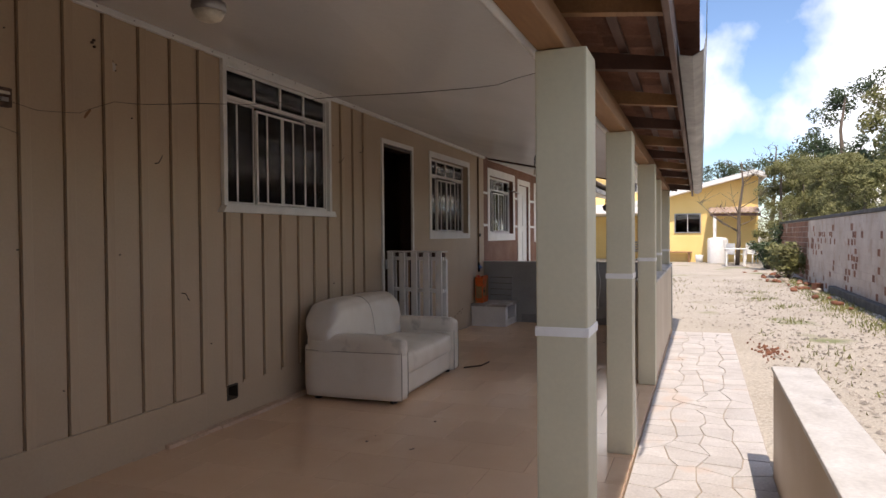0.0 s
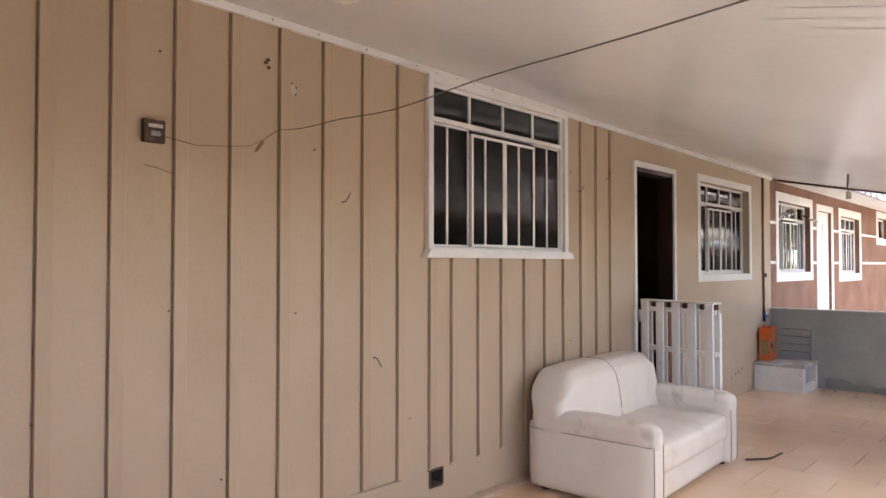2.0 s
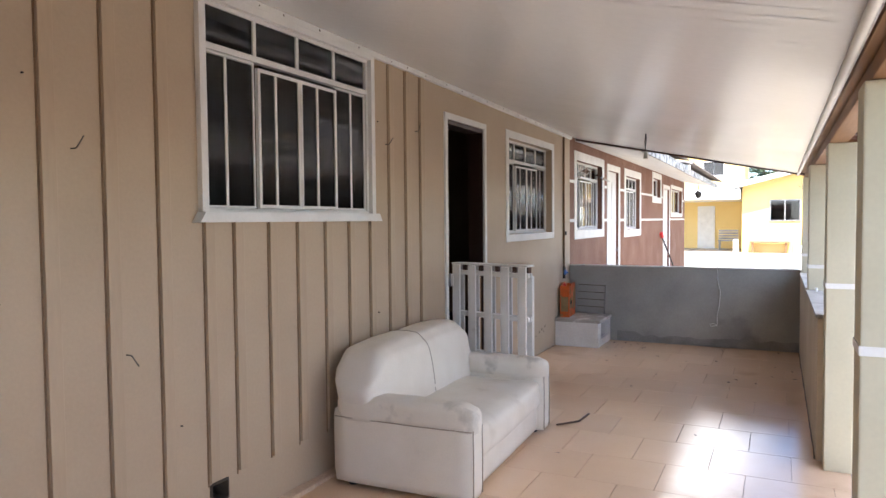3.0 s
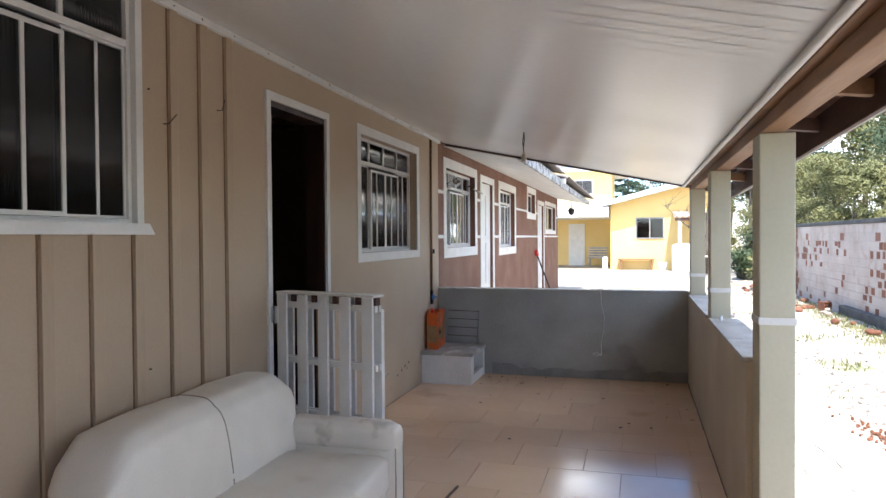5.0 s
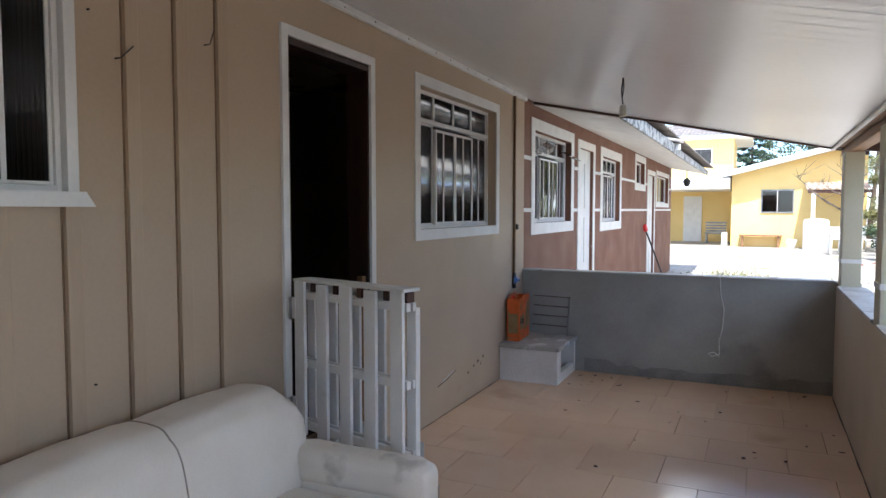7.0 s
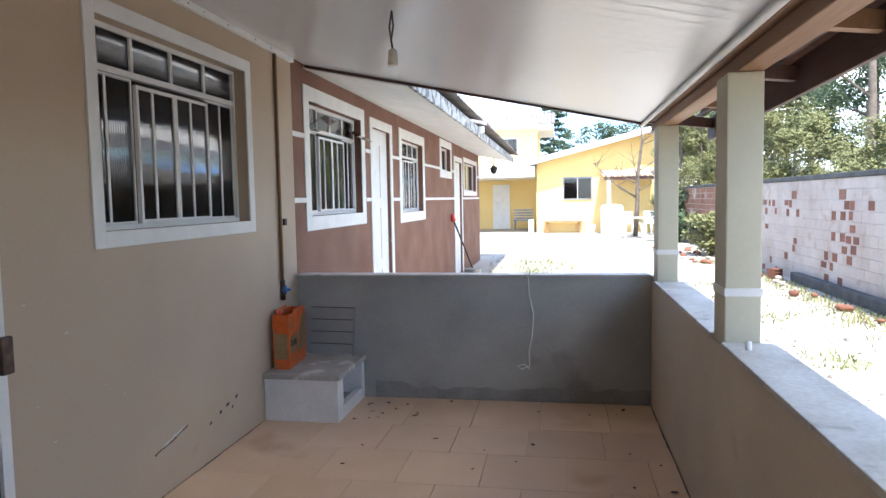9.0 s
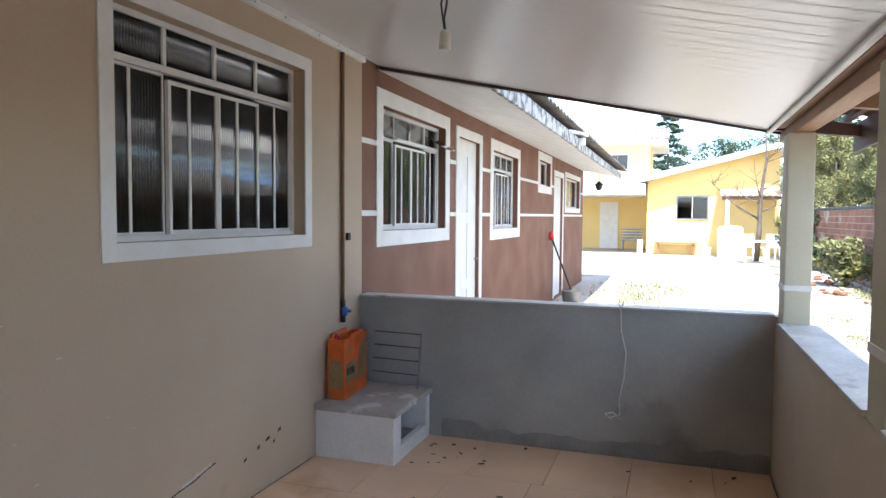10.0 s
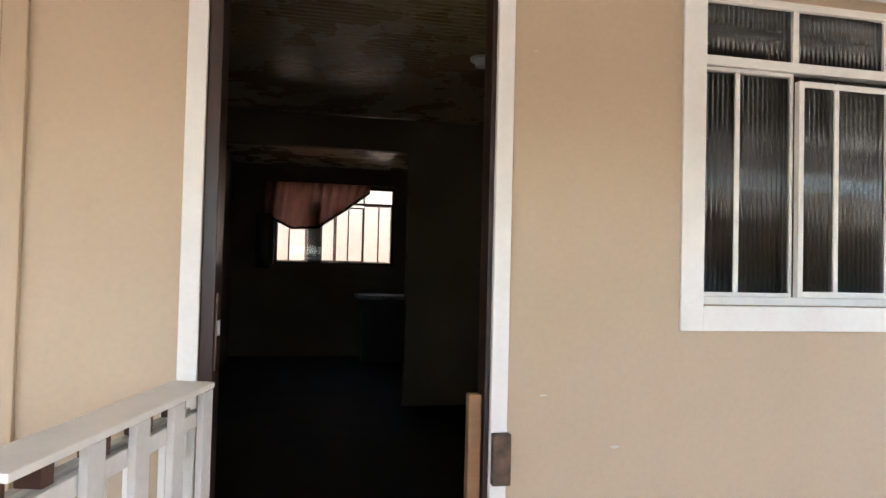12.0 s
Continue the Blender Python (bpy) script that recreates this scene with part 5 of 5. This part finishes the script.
tree(17.0, -10.0, 8.0, 2.4, 92, label="bare leafless grey-brown tree behind the wall", bare=True)
conifer(46.0, -1.5, 9.0, 5)
bush(15.2, -5.75, 0.75, 1)
bush(19.5, -5.6, 0.7, 2, M_LEAF, "dark green bush by the yard wall")
bush(21.5, -6.6, 1.0, 3, M_LEAF, "dark green bush by the yard wall", 0.08, 1.6)

# the far end of the yard lies a little higher
for o in list(bpy.data.objects):
    if o.parent is None and o.name.startswith(("yellow_house", "two_storey_house", "garden_bench", "porch_bench", "water_tank", "white_pail", "white_post_stub", "plastic_chair", "plastic_table")):
        o.location += Vector((0, 0.18, 0.14))

# grass tufts
bm = bmesh.new()
rg = random.Random(8)
for _ in range(11000):
    u = rg.random()
    if u < 0.40:
        x, y = rg.uniform(3, 22), -5.75 + rg.gauss(0, 0.22)
    elif u < 0.65:
        x, y = rg.gauss(13, 3.0), rg.gauss(-1.5, 0.55)
    else:
        x, y = rg.gauss(7, 4), rg.gauss(-4.7, 0.6)
        if noise.noise(Vector((x, y, 0))) < 0.30:
            continue
    if y < -6.05 or (x < 2.6 and y > -3.9):
        continue
    h, a = rg.uniform(0.02, 0.085), rg.uniform(0, 6.28)
    d = Vector((math.cos(a), math.sin(a), 0)) * 0.012
    tip = Vector((x + rg.gauss(0, 0.03), y + rg.gauss(0, 0.03), -0.065 + h))
    bm.faces.new([bm.verts.new(Vector((x, y, -0.07)) - d), bm.verts.new(Vector((x, y, -0.07)) + d), bm.verts.new(tip)])
grass = part("grass", bm, M_GRASS)
tagged(grass, "sparse tufts of green and dry grass", "grass", kind="stuff")

# rubble along the foot of the yard wall
rr = random.Random(5)
for k in range(80):
    x, y = rr.uniform(6, 22), -5.7 + rr.gauss(0, 0.22)
    if k < 36:
        x, y = rr.uniform(13, 21), -5.2 + rr.gauss(0, 0.35)
    y = max(y, -6.0)
    s = rr.uniform(0.035, 0.085)
    bm = bmesh.new()
    bmesh.ops.create_icosphere(bm, subdivisions=2, radius=s)
    for v in bm.verts:
        v.co = Vector((v.co.x * 1.3, v.co.y, v.co.z * 0.7)) + 0.35 * s * noise.noise_vector(v.co * 9 + Vector((k, 0, 0)))
    o = part("rubble_stone", bm, M_BRICK_RED if k % 3 else M_MORTAR)
    o.matrix_basis = pose(x, y, -0.04 + 0.4 * s, 0, 0, rr.uniform(0, 360))
    tagged(o, "broken brick and stone rubble on the ground", "rubble", "rubble by the yard wall")


# ---- pieces last ----
def piece(name, mesh, parent, m):
    ob = new(name, mesh)
    ob.parent = parent
    ob.matrix_basis = m
    return ob


def piece_mesh(name, bm, mat):
    me = bpy.data.meshes.new(name)
    bm.to_mesh(me)
    bm.free()
    me.materials.append(mat)
    return me


# porch floor tiles, running bond across the porch
TS = 0.455
tile_mesh = piece_mesh("tile", boxed(0.0015, TS - 0.0015, 0.0015, TS - 0.0015, -0.011, 0.0, 0.0012), M_TILE)
row = 0
x = 1.655
while x > -9.0:
    off = (row * 0.23) % TS
    y = -0.02 - off
    cells = []
    yy = -0.003
    edges = [yy]
    y = -0.003 - (off if off > 0.05 else TS)
    while y > -2.81:
        edges.append(y)
        y -= TS
    edges.append(-2.84)
    for a, b in zip(edges, edges[1:]):
        if a - b < 0.03:
            continue
        if abs((a - b) - TS) < 1e-6:
            piece("tile", tile_mesh, floor, Matrix.Translation((x - TS, b, 0)))
        else:
            piece("tile", piece_mesh("tile", boxed(0.0015, TS - 0.0015, 0.0015, a - b - 0.0015, -0.011, 0, 0.0012), M_TILE), floor, Matrix.Translation((x - TS, b, 0)))
    x -= TS
    row += 1
a = 0.0
for b in (-0.52, -0.975, -1.43, -1.885, -2.34, -2.69):
    piece("tile", piece_mesh("tile", boxed(0.0015, X_END - 1.655 - 0.003, 0.0015, a - b - 0.0015, -0.011, 0, 0.0012), M_TILE), floor, Matrix.Translation((1.655, b, 0)))
    a = b

# walkway of irregular slabs
walkway = setting(part("pavement", boxed(-9.0, 2.05, -3.61, -2.845, -0.3, -0.027), M_MORTAR), "crazy paving walkway of pale stone slabs", "walkway")
rp = random.Random(3)
NX, NY = 62, 4
px = [[Vector((-9.0 + 11.05 * i / NX + (rp.uniform(-0.07, 0.07) if 0 < i < NX else 0), -3.61 + 0.765 * k / NY + (rp.uniform(-0.055, 0.055) if 0 < k < NY else 0), 0)) for k in range(NY + 1)] for i in range(NX + 1)]
for i in range(NX):
    for k in range(NY):
        q = [px[i][k], px[i + 1][k], px[i + 1][k + 1], px[i][k + 1]]
        c = sum(q, Vector()) / 4
        bm = bmesh.new()
        hi = rp.uniform(-0.022, -0.016)
        top = [bm.verts.new((*((p - c) * (1 - 0.007 / (p - c).length)).xy, hi)) for p in q]
        bot = [bm.verts.new((*((p - c) * (1 - 0.003 / (p - c).length)).xy, -0.04)) for p in q]
        bm.faces.new(top)
        for j in range(4):
            bm.faces.new([bot[j], bot[(j + 1) % 4], top[(j + 1) % 4], top[j]])
        piece("paving_stone", piece_mesh("paving_stone", bm, M_STONE), walkway, Matrix.Translation(c))

# yard wall of hollow bricks
yard = setting(part("wall_yard", boxed(-14, 23, -6.42, -6.215, -0.3, 1.72), M_MORTAR), "old brick yard wall, partly whitewashed, with black cap", "wall")
part("cap", boxed(-14, 23, -6.44, -6.18, 1.722, 1.80, 0.012), M_CAP, yard, "blackened concrete cap")
BL, BH = 0.27, 0.163
brick_white = piece_mesh("brick", boxed(0.0015, BL - 0.0015, -0.012, 0.012, 0.0015, BH - 0.0015, 0.002), M_BRICK)
brick_reds = [piece_mesh("brick", boxed(a, b, -0.012, 0.0145, c, d, 0.003), M_BRICK_RED) for a, b, c, d in ((0.01, 0.20, 0.02, 0.15), (0.06, 0.25, 0.01, 0.12), (0.03, 0.16, 0.03, 0.155), (0.10, 0.262, 0.015, 0.15), (0.02, 0.25, 0.05, 0.15))]
rest, pale = bmesh.new(), bmesh.new()
rb = random.Random(2)
count = 0
for rowi in range(12):
    z = -0.08 + rowi * BH
    x = 3.0 - (BL / 2 if rowi % 2 else 0)
    while x < 22.8:
        if z + BH < 1.74:
            bare = rb.random() < (0.42 if noise.noise(Vector((x * 0.8, 0, z * 1.4 + 5))) > 0.12 else 0.05) * (1.0 if 0.1 < z < 1.3 else 0.5)
            if 5.6 <= x < 13.5 and count < 270:
                if bare:
                    piece("brick", rb.choice(brick_reds), yard, Matrix.Translation((x, -6.215 + rb.uniform(-0.001, 0.002), z)))
                piece("brick", brick_white, yard, Matrix.Translation((x, -6.215 + rb.uniform(-0.001, 0.001), z)))
                count += 1
            else:
                into = rest if x > 14.2 + 0.3 * rb.random() or bare else pale
                g = 0.009 if into is rest else 0.002
                vs = [into.verts.new((x + a, -6.205 + rb.uniform(-0.002, 0.003), z + b)) for a, b in ((g, g), (BL - g, g), (BL - g, BH - g), (g, BH - g))]
                bk = [into.verts.new((v.co.x, -6.217, v.co.z)) for v in vs]
                into.faces.new(vs[::-1])
                for j in range(4):
                    into.faces.new([vs[j], vs[(j + 1) % 4], bk[(j + 1) % 4], bk[j]])
        x += BL
tagged(part("brick_courses", rest, M_BRICK_REST, yard), "courses of bare red hollow bricks", kind="stuff")
tagged(part("brick_courses", pale, M_BRICK_PALE, yard), "courses of whitewashed bricks", kind="stuff")
part("foot_kerb", boxed(3.0, 10.2, -6.2, -6.05, -0.3, 0.10, 0.015), M_CAP, yard, "dark concrete foot of the wall")

# crushed red brick on the yard
for k in range(110):
    a, rad = rr.uniform(0, 6.28), abs(rr.gauss(0, 0.20))
    bm = bmesh.new()
    bmesh.ops.create_icosphere(bm, subdivisions=1, radius=rr.uniform(0.006, 0.018))
    for v in bm.verts:
        v.co += 0.006 * noise.noise_vector(v.co * 30 + Vector((k, 0, 0)))
    o = part("brick_fragment", bm, M_BRICK_RED)
    o.matrix_basis = pose(0.85 + 2.0 * rad * math.cos(a), -3.98 + 0.45 * rad * math.sin(a), -0.052, rr.uniform(0, 90), 0, rr.uniform(0, 360))
    tagged(o, "crushed red brick fragment on the earth", "brick fragment", "crushed brick on the yard")

# damp skirt of rough render along the end wall
bm = bmesh.new()
n = 60
ys = [-2.68 + 2.06 * i / n for i in range(n + 1)]
tops = [0.10 + 0.07 * noise.noise(Vector((y * 2.2, 5, 0))) + 0.03 * noise.noise(Vector((y * 9, 5, 0))) for y in ys]
lo = [bm.verts.new((X_END - 0.004, y, 0.0)) for y in ys]
hi = [bm.verts.new((X_END - 0.003, y, t)) for y, t in zip(ys, tops)]
for i in range(n):
    bm.faces.new([lo[i], hi[i], hi[i + 1], lo[i + 1]])
part("damp_render", bm, material("damp_dark_cement", (0.29, 0.285, 0.27), (0.20, 0.20, 0.19), 0.9, 6, 60, 0.5), wall_end, "damp dark band of rough cement")

# grime in the joints between floor and walls
rj = random.Random(12)
# floor grime colour, also used for the painted shade in the vents
M_GRIME_SHADE = material("black_floor_grime_vent_shade", (0.05, 0.04, 0.03), (0.09, 0.07, 0.05), 0.95, 20, 60, 0.3)
def grime(along, fixed, a, b, face, parent):
    bm = bmesh.new()
    n = int((b - a) / 0.05)
    prev = None
    for i in range(n + 1):
        t = a + (b - a) * i / n
        w = 0.004 + 0.012 * max(0.0, noise.noise(Vector((t * 4, fixed, 2)))) + 0.004 * rj.random()
        p, q = ((t, fixed, 0.0018), (t, fixed + face * w, 0.0018)) if along == "x" else ((fixed, t, 0.0018), (fixed + face * w, t, 0.0018))
        cur = (bm.verts.new(p), bm.verts.new(q))
        if prev:
            bm.faces.new([prev[0], cur[0], cur[1], prev[1]])
        prev = cur
    part("joint_grime", bm, M_GRIME_SHADE, parent)


grime("x", -0.001, -4.2, 1.6, -1, floor)
grime("x", Y_SIDE + 0.001, -1.5, 2.26, 1, floor)
grime("y", X_END - 0.001, -2.68, -0.62, -1, floor)

# nails and small hooks left in the boards
for k in range(15):
    x, z = rj.uniform(-7.0, -1.5), rj.uniform(0.5, 2.45)
    if W1[0] - 0.1 < x < W1[1] + 0.1 and z > 1.4:
        continue
    part("nail", tubed([(x, 0.0, z), (x, -0.010, z)], 0.0035, 6), M_BLACK, wall_front)
for x, z, dx, dz in ((-2.30, 2.06, 0.05, 0.05), (-4.62, 1.82, 0.03, 0.05), (-1.87, 2.20, 0.02, 0.06), (-4.40, 0.98, 0.03, -0.05)):
    part("bent_nail", tubed([(x, 0.0, z), (x, -0.03, z), (x + dx, -0.035, z + dz)], 0.003, 6), M_CORD, wall_front)

# old fixing spot, rust smear and wasp-mud marks on the boards
bm = bmesh.new()
bm.faces.new([bm.verts.new((-4.934 + 0.022 * math.cos(a) * (0.8 + 0.4 * rj.random()), -0.0022, 2.357 + 0.026 * math.sin(a) * (0.8 + 0.4 * rj.random()))) for a in [0.7 * k for k in range(9)]][::-1])
part("filler_spot", bm, M_COPING, wall_front, "pale filler over old screw holes")
for k in range(5):
    a = 1.25 * k + 0.5
    part("nail", tubed([(-4.934 + 0.024 * math.cos(a), 0.0, 2.357 + 0.03 * math.sin(a)), (-4.934 + 0.024 * math.cos(a), -0.006, 2.357 + 0.03 * math.sin(a))], 0.004, 6), M_RUST, wall_front)
bm = bmesh.new()
bm.faces.new([bm.verts.new((-5.116 + p, -0.0024, 2.068 + q)) for p, q in ((-0.03, -0.045), (-0.018, -0.048), (0.012, -0.012), (0.026, 0.008), (0.012, 0.012), (-0.012, -0.012))])
part("rust_smear", bm, M_WOOD, wall_front, "rusty brown smear")
part("wire_end", tubed([(-5.66, -0.004, 1.906), (-5.60, -0.012, 1.894), (-5.55, -0.014, 1.880), (-5.492, -0.012, 1.864)], 0.0012, 5), M_CORD, wall_front)
for x, z in ((-5.088, 2.466), (-5.10, 2.45), (-5.085, 2.43)):
    part("mud_dab", boxed(x - 0.008, x + 0.008, -0.032, -0.02, z - 0.007, z + 0.007, 0.004), M_RUST, wall_front)
x = -7.2
while x < 2.2:
    part("nail", tubed([(x, -0.030, Z_CEIL - 0.03 + 0.0105 * (1.5 - x) + 0.012 * rj.random()), (x, -0.037, Z_CEIL - 0.03 + 0.0105 * (1.5 - x))], 0.003, 6), M_RUST, trim)
    x += rj.uniform(0.16, 0.42)

# crumbling plaster edge along the wall foot
n = 44
for x0, x1, h in ((-4.86, -4.05, 0.05), (-3.86, -3.25, 0.035)):
    bm = bmesh.new()
    fr, bk = [], []
    for i in range(n + 1):
        x = x0 + (x1 - x0) * i / n
        t = h * (0.75 + 0.5 * noise.noise(Vector((x * 9, 2, 0)))) * min(1.0, 4 * (1 - i / n) + 0.1)
        d = 0.022 + 0.012 * noise.noise(Vector((x * 14, 7, 0)))
        fr.append((bm.verts.new((x, -d - 0.006, 0.0)), bm.verts.new((x, -d, t * 0.7)), bm.verts.new((x, -0.001, t))))
    for a, b in zip(fr, fr[1:]):
        bm.faces.new([a[0], b[0], b[1], a[1]])
        bm.faces.new([a[1], b[1], b[2], a[2]])
    bm.faces.new(fr[0])
    bm.faces.new(fr[-1][::-1])
    part("plaster_edge", bm, M_BATTEN, wall_front, "pale crumbling plaster edge")

# loose gravel on the yard
bm = bmesh.new()
rq = random.Random(21)
for _ in range(5200):
    x, y = rq.uniform(-3.5, 17), rq.uniform(-6.0, -3.85)
    if x > 2.7 and rq.random() < 0.35:
        y = rq.uniform(-3.9, -1.0)
    r = abs(rq.gauss(0, 0.011)) + 0.006
    c = Vector((x, y, -0.056 + 0.02 * noise.noise(Vector((x * 0.7, y * 0.7, 3)))))
    p = [c + r * Vector(d) + 0.3 * r * Vector((rq.gauss(0, 1), rq.gauss(0, 1), 0)) for d in ((1.2, 0, 0), (0, 1, 0), (-1.2, 0, 0), (0, -1, 0), (0, 0, 0.8))]
    v = [bm.verts.new(q) for q in p]
    for j in range(4):
        bm.faces.new([v[j], v[(j + 1) % 4], v[4]])
gravel = part("gravel", bm, material("mixed_gravel", (0.45, 0.41, 0.36), (0.26, 0.23, 0.20), 0.9, 9, 60, 0.2, per="island", tone=(0.5, 1.3)))
tagged(gravel, "loose pale and dark gravel on the yard", "gravel", kind="stuff")

# small chips in the plaster beside the door
for x, z, w in ((-0.42, 1.13, 0.018), (-0.2, 0.98, 0.026), (0.02, 0.70, 0.02), (-0.38, 0.72, 0.018), (-0.30, 0.55, 0.02), (-0.46, 2.10, 0.012), (0.15, 0.62, 0.015)):
    bm = bmesh.new()
    bm.faces.new([bm.verts.new((x + w * (0.5 + 0.2 * rj.random()) * math.cos(a), -0.0022, z + 0.13 * w * math.sin(a) * (0.6 + rj.random()))) for a in (0, 0.9, 1.9, 2.8, 3.7, 4.6, 5.5)][::-1])
    part("chip", bm, M_COPING, scar)

# black faces inside the two vent holes, in place of the shade there
for a, b, c, d in (VENT, VENT_B):
    bm = bmesh.new()
    box(bm, a - 0.012, a + 0.004, -0.004, 0.16, c - 0.008, d + 0.006)
    box(bm, b - 0.004, b + 0.004, -0.002, 0.16, c, d + 0.006)
    box(bm, a + 0.004, b - 0.004, -0.003, 0.16, d - 0.004, d + 0.010)
    box(bm, a + 0.004, b - 0.004, -0.001, 0.16, c - 0.01, c + 0.004)
    box(bm, a - 0.01, b + 0.01, 0.161, 0.164, c - 0.01, d + 0.01)
    part("vent_lining", bm, M_GRIME_SHADE, wall_front, "vent hole with its inner shade put in as black faces")

# a hollow brick lying by the yard wall
hb = thing("hollow_brick", "red hollow clay brick lying by the wall foot", "brick", pose(10.4, -5.85, -0.05, 0, 0, 25))
bm = bmesh.new()
for i in range(4):
    box(bm, -0.10, 0.10, -0.09 + 0.055 * i, -0.08 + 0.055 * i, 0, 0.19)
for k in range(4):
    box(bm, -0.099, 0.099, -0.079, 0.084, 0.06 * k, 0.06 * k + 0.01)
part("body", bm, M_BRICK_RED, hb)
